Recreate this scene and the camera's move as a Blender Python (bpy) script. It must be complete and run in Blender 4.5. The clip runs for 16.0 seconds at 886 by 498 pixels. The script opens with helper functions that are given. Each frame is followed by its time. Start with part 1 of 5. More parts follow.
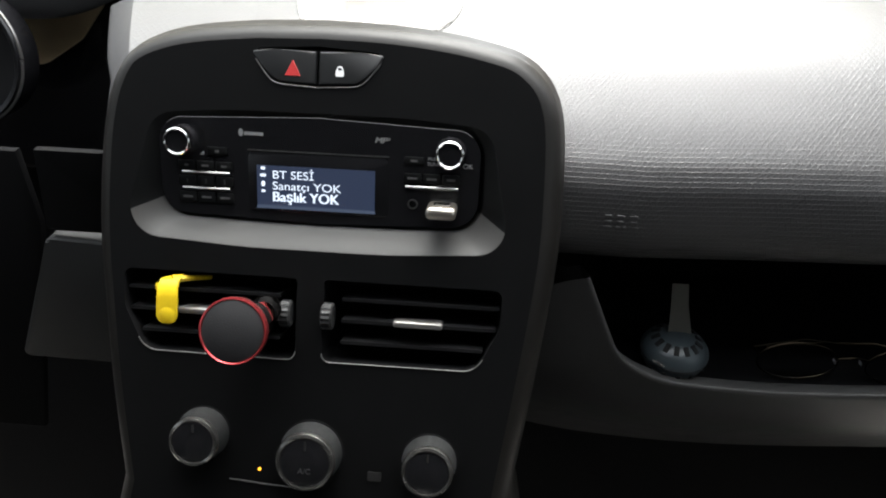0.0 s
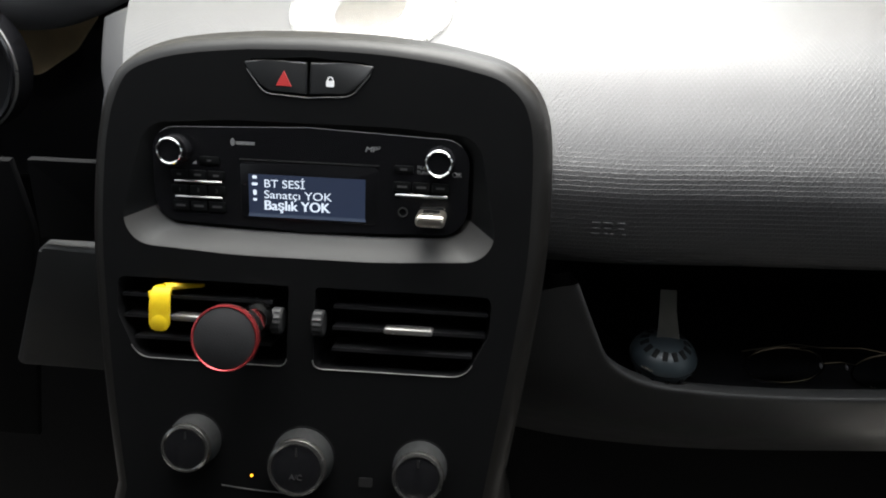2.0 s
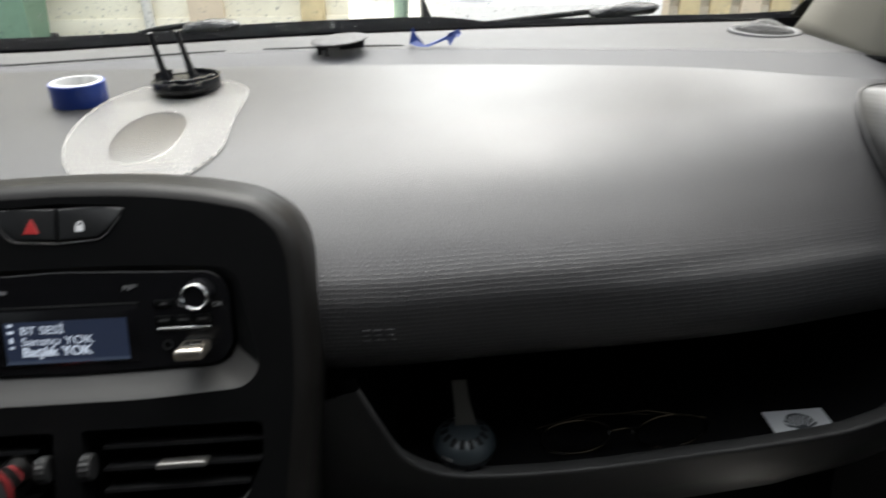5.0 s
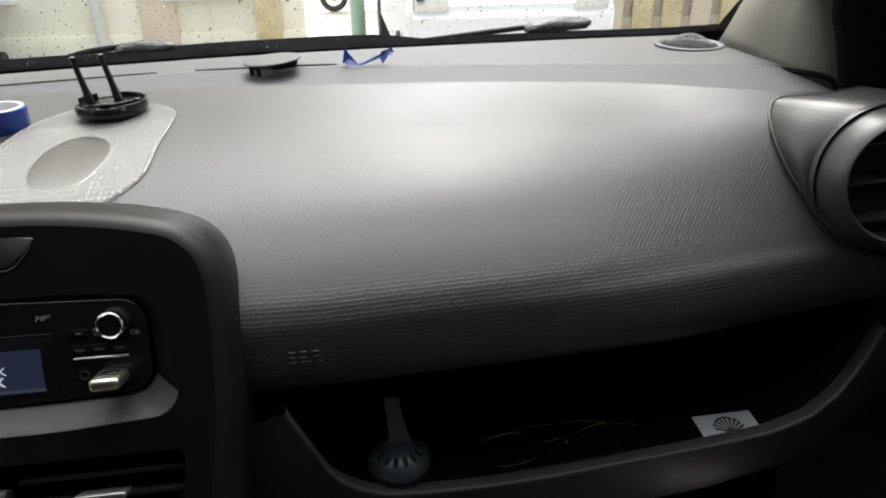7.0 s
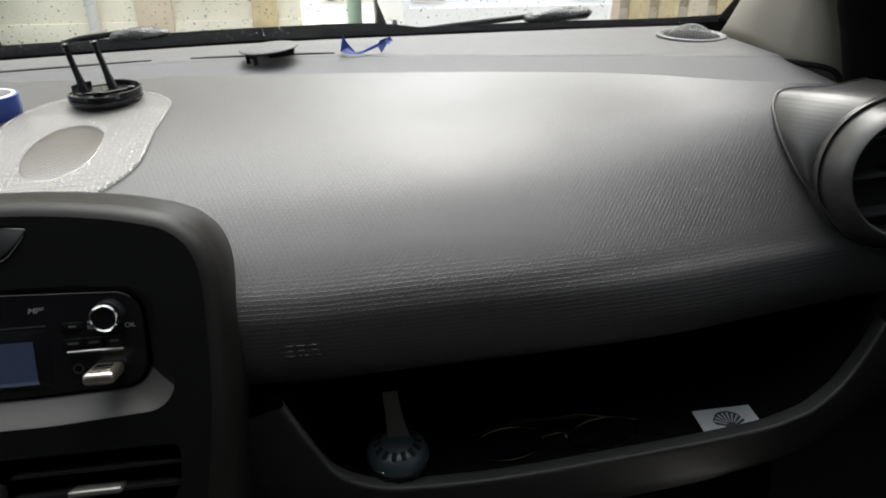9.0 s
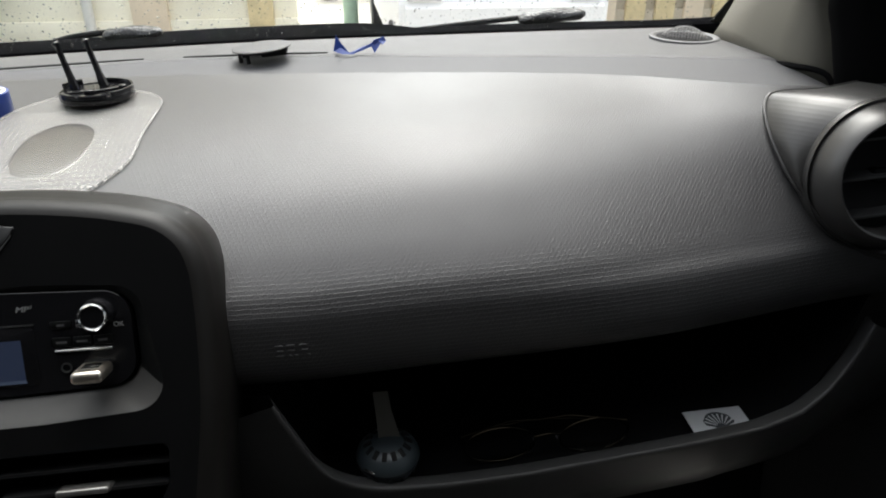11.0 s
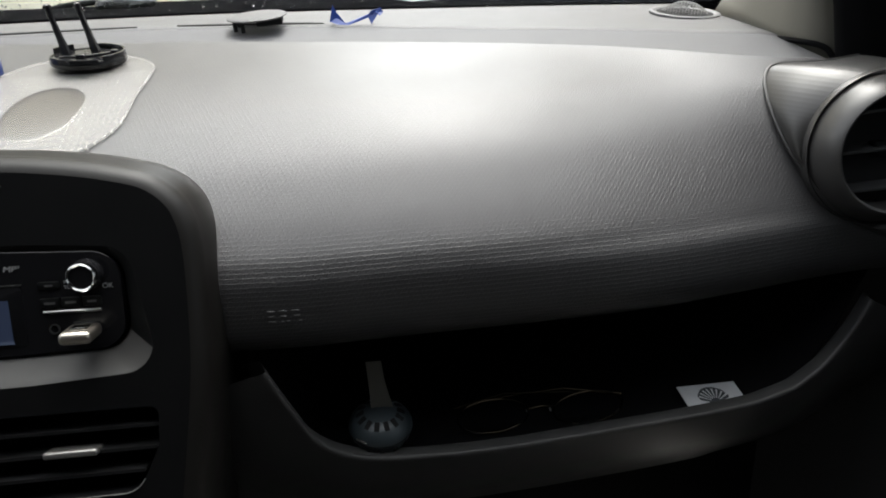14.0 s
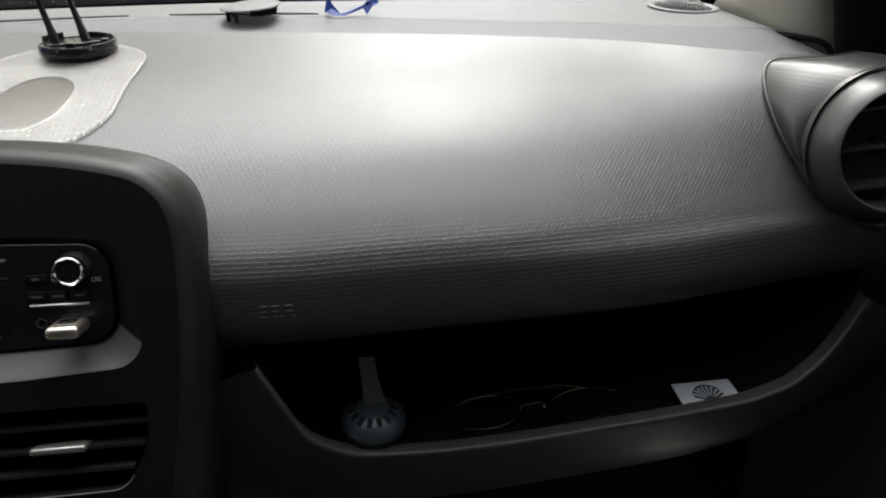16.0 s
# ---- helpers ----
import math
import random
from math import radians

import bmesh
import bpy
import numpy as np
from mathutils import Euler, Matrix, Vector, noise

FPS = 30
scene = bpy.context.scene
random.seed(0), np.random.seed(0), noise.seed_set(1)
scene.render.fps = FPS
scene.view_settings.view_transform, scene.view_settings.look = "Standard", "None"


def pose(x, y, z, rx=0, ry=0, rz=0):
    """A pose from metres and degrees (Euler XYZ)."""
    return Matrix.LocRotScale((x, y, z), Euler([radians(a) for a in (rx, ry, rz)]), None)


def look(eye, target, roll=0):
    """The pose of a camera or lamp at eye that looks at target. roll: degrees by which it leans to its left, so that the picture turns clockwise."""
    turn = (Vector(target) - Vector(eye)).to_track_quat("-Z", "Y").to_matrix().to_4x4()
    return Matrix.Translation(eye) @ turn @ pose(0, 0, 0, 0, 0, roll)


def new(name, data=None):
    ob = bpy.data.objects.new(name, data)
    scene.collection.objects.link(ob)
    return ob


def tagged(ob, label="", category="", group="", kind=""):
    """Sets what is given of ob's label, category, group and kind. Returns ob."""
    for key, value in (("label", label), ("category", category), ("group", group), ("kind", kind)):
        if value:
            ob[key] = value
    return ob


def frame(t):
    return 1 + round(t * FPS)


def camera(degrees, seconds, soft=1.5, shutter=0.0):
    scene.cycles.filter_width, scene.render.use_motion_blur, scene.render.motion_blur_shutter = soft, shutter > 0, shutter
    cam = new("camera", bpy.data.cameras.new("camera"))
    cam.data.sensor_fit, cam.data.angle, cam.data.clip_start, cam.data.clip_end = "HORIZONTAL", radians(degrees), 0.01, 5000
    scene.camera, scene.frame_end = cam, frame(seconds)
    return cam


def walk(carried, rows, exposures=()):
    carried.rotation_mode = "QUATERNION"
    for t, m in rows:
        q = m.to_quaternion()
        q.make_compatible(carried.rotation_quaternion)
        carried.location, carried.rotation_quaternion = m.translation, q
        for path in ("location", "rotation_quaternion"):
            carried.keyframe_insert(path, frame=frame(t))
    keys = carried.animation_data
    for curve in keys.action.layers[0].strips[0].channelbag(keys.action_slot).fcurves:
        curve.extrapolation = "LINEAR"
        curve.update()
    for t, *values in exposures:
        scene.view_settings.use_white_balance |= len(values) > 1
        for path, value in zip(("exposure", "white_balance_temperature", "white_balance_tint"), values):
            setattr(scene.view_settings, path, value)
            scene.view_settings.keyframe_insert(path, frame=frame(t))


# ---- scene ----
cam = camera(66.22, 16.0, soft=1.9, shutter=0.5)
PATH = [
    (0, (0.062, 0.022, 1.149), (-0.092, 1.689, 0.055), -1.4),
    (0.5, (0.067, 0.018, 1.155), (-0.079, 1.698, 0.08), -2.0),
    (1, (0.068, 0.017, 1.155), (-0.08, 1.7, 0.085), -1.8),
    (1.5, (0.068, 0.017, 1.153), (-0.081, 1.697, 0.079), -1.5),
    (2, (0.067, 0.017, 1.152), (-0.076, 1.697, 0.077), -1.4),
    (2.5, (0.069, 0.018, 1.152), (-0.077, 1.699, 0.078), -1.7),
    (3, (0.071, 0.016, 1.153), (-0.073, 1.703, 0.089), -1.8),
    (3.5, (0.069, 0.018, 1.153), (-0.067, 1.705, 0.087), -1.6),
    (4, (0.073, 0.016, 1.153), (-0.069, 1.711, 0.102), -1.9),
    (4.2, (0.075, 0.016, 1.156), (-0.057, 1.71, 0.101), -2.0),
    (4.4, (0.09, 0.014, 1.161), (0.009, 1.725, 0.129), -0.8),
    (4.5, (0.097, 0.006, 1.154), (0.061, 1.753, 0.182), -0.3),
    (4.6, (0.114, 0.011, 1.168), (0.102, 1.755, 0.19), -0.1),
    (4.8, (0.146, 0.011, 1.182), (0.2, 1.785, 0.261), -2.5),
    (5, (0.178, 0.018, 1.196), (0.294, 1.781, 0.26), -2.9),
    (5.2, (0.192, 0.01, 1.203), (0.344, 1.786, 0.296), -3.4),
    (7.3, (0.2124, 0.0141, 1.2012), (0.4338, 1.7793, 0.2876), -3.16),
    (7.5, (0.2122, 0.0157, 1.2004), (0.4352, 1.7771, 0.2797), -3.21),
    (8, (0.2123, 0.0152, 1.1983), (0.4261, 1.7759, 0.274), -3.48),
    (8.5, (0.2112, 0.0184, 1.1989), (0.4341, 1.7743, 0.2676), -2.87),
    (9, (0.2098, 0.0208, 1.1995), (0.436, 1.7734, 0.2629), -2.7),
    (11.5, (0.2141, 0.02, 1.1988), (0.4652, 1.77, 0.2637), -1.84),
    (12, (0.2132, 0.0196, 1.1927), (0.4739, 1.7659, 0.2533), -1.36),
    (12.5, (0.215, 0.0181, 1.1909), (0.4707, 1.7626, 0.2467), -1.36),
    (13, (0.2153, 0.0185, 1.1876), (0.4708, 1.7583, 0.2348), -1.38),
    (13.5, (0.2149, 0.0165, 1.1848), (0.4592, 1.7555, 0.2276), -1.47),
    (14, (0.2144, 0.0174, 1.1814), (0.4594, 1.7516, 0.2157), -1.51),
    (14.5, (0.2142, 0.0175, 1.1793), (0.4594, 1.7497, 0.2101), -1.41),
    (15, (0.218, 0.0182, 1.178), (0.4634, 1.7467, 0.2023), -1.43),
    (15.5, (0.2147, 0.0287, 1.1779), (0.4921, 1.7423, 0.1846), -0.12),
    (16, (0.2147, 0.0244, 1.18), (0.4755, 1.7455, 0.1952), -0.79),
]
# The car stands on a camber: LEVEL turns the path into the car's own axes.
LEVEL = pose(0, 0, 0.848, 0, -2.4, 0) @ pose(0.0715, -0.389, -0.848)
walk(cam, [(t, LEVEL @ look(eye, target, roll)) for t, eye, target, roll in PATH], exposures=((0, 2.86), (1.5, 2.58), (4.2, 2.52), (5.0, 1.95), (9.0, 1.72), (12.0, 1.82), (14.5, 1.95), (16, 1.95)))

# ---- light ----
world = bpy.data.worlds.new("overcast_sky")
scene.world = world
world.use_nodes = True
wn = world.node_tree
sky = wn.nodes.new("ShaderNodeTexSky")
sky.sky_type, sky.sun_disc = "NISHITA", False
sky.sun_elevation, sky.sun_rotation = radians(60), radians(11)
sky.air_density, sky.dust_density = 1.0, 6.0
grey = wn.nodes.new("ShaderNodeHueSaturation")
grey.inputs["Saturation"].default_value = 0.25
wn.links.new(sky.outputs[0], grey.inputs["Color"])
wn.links.new(grey.outputs[0], wn.nodes["Background"].inputs["Color"])
wn.nodes["Background"].inputs["Strength"].default_value = 0.15
sun = new("sun", bpy.data.lights.new("sun", "SUN"))
sun.data.energy, sun.data.angle, sun.data.color = 0.8, radians(75), (0.96, 1.0, 0.97)
sun.matrix_world = look((1.0, 3.9, 7.9), (0.2, 0.0, 1.0))


# ---- materials ----
def nodes_of(name):
    m = bpy.data.materials.new(name)
    m.use_nodes = True
    return m, m.node_tree, m.node_tree.nodes["Principled BSDF"]


def math_node(nt, op, a, b=None):
    n = nt.nodes.new("ShaderNodeMath")
    n.operation = op
    for i, v in enumerate((a, b)):
        if v is None:
            continue
        if isinstance(v, (int, float)):
            n.inputs[i].default_value = v
        else:
            nt.links.new(v, n.inputs[i])
    return n.outputs[0]


def material(name, color, rough=0.5, metal=0.0, vary=0.15, scale=40.0, grain=900.0, bump=0.05, depth=0.0006, coat=0.0, rough_vary=0.08, spec=0.5, dust=0.0):
    """A plain surface with stains at one scale, grain at a finer one, and uneven gloss."""
    m, nt, b = nodes_of(name)
    co = nt.nodes.new("ShaderNodeTexCoord").outputs["Object"]
    big = nt.nodes.new("ShaderNodeTexNoise")
    big.inputs["Scale"].default_value, big.inputs["Detail"].default_value = scale, 4
    fine = nt.nodes.new("ShaderNodeTexNoise")
    fine.inputs["Scale"].default_value, fine.inputs["Detail"].default_value = grain, 2
    for n in (big, fine):
        nt.links.new(co, n.inputs["Vector"])
    ramp = nt.nodes.new("ShaderNodeMix")
    ramp.data_type = "RGBA"
    lo, hi = [max(0.0, c * (1 - vary)) for c in color], [min(1.0, c * (1 + vary) + dust) for c in color]
    ramp.inputs["A"].default_value, ramp.inputs["B"].default_value = (*lo, 1), (*hi, 1)
    nt.links.new(big.outputs["Fac"], ramp.inputs["Factor"])
    nt.links.new(ramp.outputs["Result"], b.inputs["Base Color"])
    r = math_node(nt, "ADD", math_node(nt, "MULTIPLY", big.outputs["Fac"], 2 * rough_vary), rough - rough_vary)
    nt.links.new(r, b.inputs["Roughness"])
    b.inputs["Metallic"].default_value = metal
    b.inputs["Coat Weight"].default_value = coat
    b.inputs["Specular IOR Level"].default_value = spec
    if bump:
        bp = nt.nodes.new("ShaderNodeBump")
        bp.inputs["Strength"].default_value, bp.inputs["Distance"].default_value = bump, depth
        nt.links.new(fine.outputs["Fac"], bp.inputs["Height"])
        nt.links.new(bp.outputs["Normal"], b.inputs["Normal"])
    return m


def glow(name, color, strength):
    m, nt, b = nodes_of(name)
    b.inputs["Base Color"].default_value = (0.01, 0.01, 0.01, 1)
    b.inputs["Emission Color"].default_value, b.inputs["Emission Strength"].default_value = (*color, 1), strength
    return m


def clear(name, tint=(1, 1, 1), gloss=0.06, rough=0.0):
    """A thin clear sheet: light goes straight through, a little is mirrored."""
    m = bpy.data.materials.new(name)
    m.use_nodes = True
    nt = m.node_tree
    nt.nodes.clear()
    out, mix = nt.nodes.new("ShaderNodeOutputMaterial"), nt.nodes.new("ShaderNodeMixShader")
    tr, gl = nt.nodes.new("ShaderNodeBsdfTransparent"), nt.nodes.new("ShaderNodeBsdfGlossy")
    tr.inputs["Color"].default_value, gl.inputs["Roughness"].default_value = (*tint, 1), rough
    mix.inputs[0].default_value = gloss
    nt.links.new(tr.outputs[0], mix.inputs[1])
    nt.links.new(gl.outputs[0], mix.inputs[2])
    nt.links.new(mix.outputs[0], out.inputs["Surface"])
    return m


SKEW = 0.2


def ramp_node(nt, value, start, end):
    """0 at start, 1 at end, straight between."""
    f = math_node(nt, "DIVIDE", math_node(nt, "SUBTRACT", value, start), end - start)
    return math_node(nt, "MINIMUM", math_node(nt, "MAXIMUM", f, 0.0), 1.0)


def embossed(name, color, rough):
    """Soft-touch dashboard skin with a fine triangular net of thin raised ridges."""
    m, nt, b = nodes_of(name)
    uv = nt.nodes.new("ShaderNodeUVMap")
    sep = nt.nodes.new("ShaderNodeSeparateXYZ")
    nt.links.new(uv.outputs[0], sep.inputs[0])
    p, q = 0.0042, 0.0072
    skew = math_node(nt, "SUBTRACT", sep.outputs["X"], math_node(nt, "MULTIPLY", sep.outputs["Y"], SKEW))
    a = math_node(nt, "MULTIPLY", skew, math.pi / p)
    c = math_node(nt, "MULTIPLY", sep.outputs["Y"], math.pi / q)
    # the rows are deepest on the upright front, the net grows shallow towards the windscreen
    front = ramp_node(nt, sep.outputs["Y"], 0.155, 0.095)
    rear = ramp_node(nt, sep.outputs["Y"], 0.20, 0.37)
    row_k = math_node(nt, "ADD", math_node(nt, "MULTIPLY", front, 1.45), 0.40)
    net_k = math_node(nt, "SUBTRACT", 1.0, math_node(nt, "MULTIPLY", rear, 0.65))
    height = None
    for arg, k in ((math_node(nt, "ADD", a, c), 0.6), (math_node(nt, "SUBTRACT", a, c), 0.95), (math_node(nt, "MULTIPLY", sep.outputs["Y"], 2 * math.pi / q), row_k)):
        near = math_node(nt, "SUBTRACT", 1.0, math_node(nt, "ABSOLUTE", math_node(nt, "SINE", arg)))
        ridge = math_node(nt, "MULTIPLY", math_node(nt, "POWER", near, 5.0), k)
        height = ridge if height is None else math_node(nt, "MAXIMUM", height, ridge)
    height = math_node(nt, "MULTIPLY", height, net_k)
    noise_t = nt.nodes.new("ShaderNodeTexNoise")
    noise_t.inputs["Scale"].default_value, noise_t.inputs["Detail"].default_value = 14, 5
    fine = nt.nodes.new("ShaderNodeTexNoise")
    fine.inputs["Scale"].default_value = 1800
    smear = nt.nodes.new("ShaderNodeTexNoise")
    smear.inputs["Scale"].default_value, smear.inputs["Detail"].default_value, smear.inputs["Distortion"].default_value = 7, 3, 0.6
    co = nt.nodes.new("ShaderNodeTexCoord").outputs["Object"]
    for n in (noise_t, fine, smear):
        nt.links.new(co, n.inputs["Vector"])
    b.inputs["Specular IOR Level"].default_value = PAD_SPEC
    mix = nt.nodes.new("ShaderNodeMix")
    mix.data_type = "RGBA"
    mix.inputs["A"].default_value = (*[v * 0.85 for v in color], 1)
    mix.inputs["B"].default_value = (*[v * 1.2 for v in color], 1)
    nt.links.new(noise_t.outputs["Fac"], mix.inputs["Factor"])
    nt.links.new(mix.outputs["Result"], b.inputs["Base Color"])
    r = math_node(nt, "ADD", math_node(nt, "MULTIPLY", smear.outputs["Fac"], 0.20), rough - 0.10)
    nt.links.new(r, b.inputs["Roughness"])
    h = math_node(nt, "ADD", height, math_node(nt, "MULTIPLY", fine.outputs["Fac"], 0.05))
    bp = nt.nodes.new("ShaderNodeBump")
    bp.inputs["Strength"].default_value, bp.inputs["Distance"].default_value = 0.5, 0.00048
    nt.links.new(h, bp.inputs["Height"])
    nt.links.new(bp.outputs["Normal"], b.inputs["Normal"])
    return m


PAD_SPEC = 0.58
PAD = embossed("embossed_dash_skin", (0.038, 0.0371, 0.0378), 0.41)
DECK = material("grained_dash_plastic", (0.068, 0.067, 0.068), 0.58, grain=1600, bump=0.35, depth=0.0004, dust=0.01)
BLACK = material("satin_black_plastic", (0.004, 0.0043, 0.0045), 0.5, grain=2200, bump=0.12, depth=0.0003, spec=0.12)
TRIM = material("dark_grey_plastic", (0.033, 0.033, 0.033), 0.45, grain=1500, bump=0.3, depth=0.0004, spec=0.4)
GLOSS = material("gloss_black_plastic", (0.008, 0.008, 0.009), 0.22, bump=0.0, rough_vary=0.03, spec=0.4)
LIP = material("grained_grey_plastic", (0.046, 0.0457, 0.0454), 0.44, grain=1500, bump=0.2, depth=0.0003, spec=0.31)
TRAY = material("lit_ledge_plastic", (0.043, 0.042, 0.0403), 0.48, grain=1500, bump=0.12, depth=0.0003, spec=0.25)
DARK = material("matt_black_plastic", (0.018, 0.018, 0.0185), 0.8, bump=0.1, spec=0.16)
CHROME = material("chrome", (0.75, 0.74, 0.72), 0.12, 1.0, vary=0.05, bump=0.0, rough_vary=0.04)
SATIN = material("satin_silver_paint", (0.27, 0.262, 0.25), 0.3, 0.8, vary=0.08, bump=0.03)
PODMAT = material("satin_grey_vent_paint", (0.075, 0.073, 0.071), 0.34, 0.5, vary=0.1, grain=1500, bump=0.08, depth=0.0003)
DIM = material("faint_grey_marking", (0.006, 0.006, 0.006), 0.6, bump=0.0)
PRESET = material("faint_button_marking", (0.06, 0.06, 0.06), 0.6, bump=0.0)
LABEL = material("printed_grey_marking", (0.22, 0.22, 0.22), 0.6, bump=0.0)
WHITE_MARK = material("printed_white_marking", (0.8, 0.8, 0.8), 0.5, bump=0.0)
RED_MARK = material("red_translucent_marking", (0.42, 0.03, 0.03), 0.4, bump=0.0)
REDMETAL = material("red_anodised_metal", (0.42, 0.05, 0.055), 0.25, 0.8, vary=0.05, bump=0.0)
RUBBER = material("black_rubber_pad", (0.012, 0.012, 0.013), 0.75, vary=0.3, scale=120, bump=0.3, spec=0.25)
YELLOW = material("yellow_translucent_plastic", (0.60, 0.42, 0.012), 0.35, vary=0.12, scale=200, bump=0.0)
BLUETAPE = material("blue_vinyl_tape", (0.008, 0.034, 0.20), 0.33, vary=0.12, scale=150, bump=0.1)
CARD = material("grey_white_card", (0.62, 0.63, 0.64), 0.6, vary=0.06, bump=0.05)
CARDCORE = material("white_cardboard", (0.72, 0.72, 0.7), 0.7, vary=0.08, bump=0.1)
BEIGE = material("beige_pillar_trim", (0.21, 0.198, 0.165), 0.7, vary=0.06, grain=1200, bump=0.25, depth=0.0005)
CLOTH = material("grey_headliner", (0.06, 0.057, 0.054), 0.9, vary=0.08, grain=700, bump=0.3)
SEATCLOTH = material("dark_seat_cloth", (0.02, 0.02, 0.021), 0.95, vary=0.2, grain=500, bump=0.4)
FRESH = material("blue_grey_plastic", (0.036, 0.047, 0.053), 0.35, vary=0.1, bump=0.05)
STICKER = material("grey_paper_strip", (0.115, 0.11, 0.095), 0.7, vary=0.15, bump=0.1)
STEEL = material("brushed_usb_metal", (0.58, 0.53, 0.46), 0.34, 1.0, vary=0.06, bump=0.05)
LCDLOW = glow("lcd_backlight_edge", (0.08, 0.11, 0.18), 0.10)
LCD = glow("lcd_backlight", (0.026, 0.042, 0.092), 0.105)
LCDTEXT = glow("lcd_segments", (0.75, 0.85, 1.0), 0.19)
LEDON = glow("amber_led", (1.0, 0.4, 0.02), 0.5)
GLASS = clear("windscreen_glass", (0.96, 0.98, 0.97), 0.03)


# ---- mesh helpers ----
def part(name, bm, mat, parent=None, label="", m=None, smooth=True, sharp=40):
    """Links a bmesh as one mesh object, under its thing."""
    me = bpy.data.meshes.new(name)
    bmesh.ops.recalc_face_normals(bm, faces=bm.faces)
    if smooth:
        lim = radians(sharp)
        for f in bm.faces:
            f.smooth = True
        for e in bm.edges:
            if len(e.link_faces) == 2 and e.calc_face_angle(0) > lim:
                e.smooth = False
    bm.to_mesh(me)
    bm.free()
    me.materials.append(mat)
    ob = new(name, me)
    if parent:
        ob.parent = parent
    if m is not None:
        ob.matrix_basis = m
    if label:
        ob["label"] = label
    return ob


def thing(name, label, category, group="", kind="", m=None):
    ob = new(name)
    ob.empty_display_size = 0.02
    if m is not None:
        ob.matrix_basis = m
    return tagged(ob, label, category, group, kind)


def spline(points, n):
    """n + 1 points along a smooth curve through the given ones."""
    pts = [Vector(p) for p in points]
    ext = [2 * pts[0] - pts[1], *pts, 2 * pts[-1] - pts[-2]]
    out = []
    for i in range(n + 1):
        t = i / n * (len(pts) - 1)
        k = min(int(t), len(pts) - 2)
        f = t - k
        a, b, c, d = ext[k:k + 4]
        out.append(0.5 * ((2 * b) + (c - a) * f + (2 * a - 5 * b + 4 * c - d) * f * f + (3 * b - a - 3 * c + d) * f ** 3))
    return out


def interp(x, table):
    xs, ys = zip(*table)
    return float(np.interp(x, xs, ys))


def smoothed(x, table, w=0.04):
    return sum(interp(x + d * w, table) for d in (-1, -0.5, 0, 0.5, 1)) / 5


def closed_spline(points, n):
    """n points round a smooth closed curve through the given ones."""
    m = len(points)
    whole = spline([*points[-2:], *points, *points[:3]], (m + 4) * n)
    return [whole[2 * n + i * m] for i in range(n)]


def loft(bm, loops, closed=True, cap_first=False, cap_last=False):
    """Faces between loops of equal length."""
    rings = [[bm.verts.new(p) for p in loop] for loop in loops]
    n = len(rings[0])
    for a, b in zip(rings, rings[1:]):
        for i in range(n if closed else n - 1):
            j = (i + 1) % n
            bm.faces.new((a[i], a[j], b[j], b[i]))
    if cap_first:
        bm.faces.new(rings[0][::-1])
    if cap_last:
        bm.faces.new(rings[-1])
    return rings


def ring(r, z, n=32, cx=0.0, cy=0.0, ry=None):
    return [Vector((cx + r * math.cos(2 * math.pi * i / n), cy + (ry or r) * math.sin(2 * math.pi * i / n), z)) for i in range(n)]


def lathe(profile, n=32, cap=True, bm=None, m=None):
    bm = bm or bmesh.new()
    loops = [ring(r, z, n) for r, z in profile]
    if m is not None:
        loops = [[m @ p for p in loop] for loop in loops]
    loft(bm, loops, True, cap, cap)
    return bm


def box(sx, sy, sz, m=None, bevel=0.0, seg=2, bm=None):
    b = bmesh.new()
    bmesh.ops.create_cube(b, size=1.0, matrix=Matrix.Diagonal((sx, sy, sz, 1)))
    if bevel:
        bmesh.ops.bevel(b, geom=b.edges[:], offset=bevel, segments=seg, profile=0.5, affect="EDGES")
    if m is not None:
        bmesh.ops.transform(b, matrix=m, verts=b.verts)
    if bm is None:
        return b
    me = bpy.data.meshes.new("tmp")
    b.to_mesh(me)
    b.free()
    bm.from_mesh(me)
    bpy.data.meshes.remove(me)
    return bm


def slab(outline, z0, z1, bevel=0.0, seg=2, bm=None):
    """A prism over a flat outline; the rim of its z1 side is rounded."""
    b = bmesh.new()
    lo = [b.verts.new((x, y, z0)) for x, y in outline]
    hi = [b.verts.new((x, y, z1)) for x, y in outline]
    n = len(lo)
    for i in range(n):
        b.faces.new((lo[i], lo[(i + 1) % n], hi[(i + 1) % n], hi[i]))
    b.faces.new(lo[::-1])
    top = b.faces.new(hi)
    if bevel:
        bmesh.ops.bevel(b, geom=list(top.edges), offset=bevel, segments=seg, profile=0.5, affect="EDGES")
    if bm is None:
        return b
    me = bpy.data.meshes.new("tmp")
    b.to_mesh(me)
    b.free()
    bm.from_mesh(me)
    bpy.data.meshes.remove(me)
    return bm


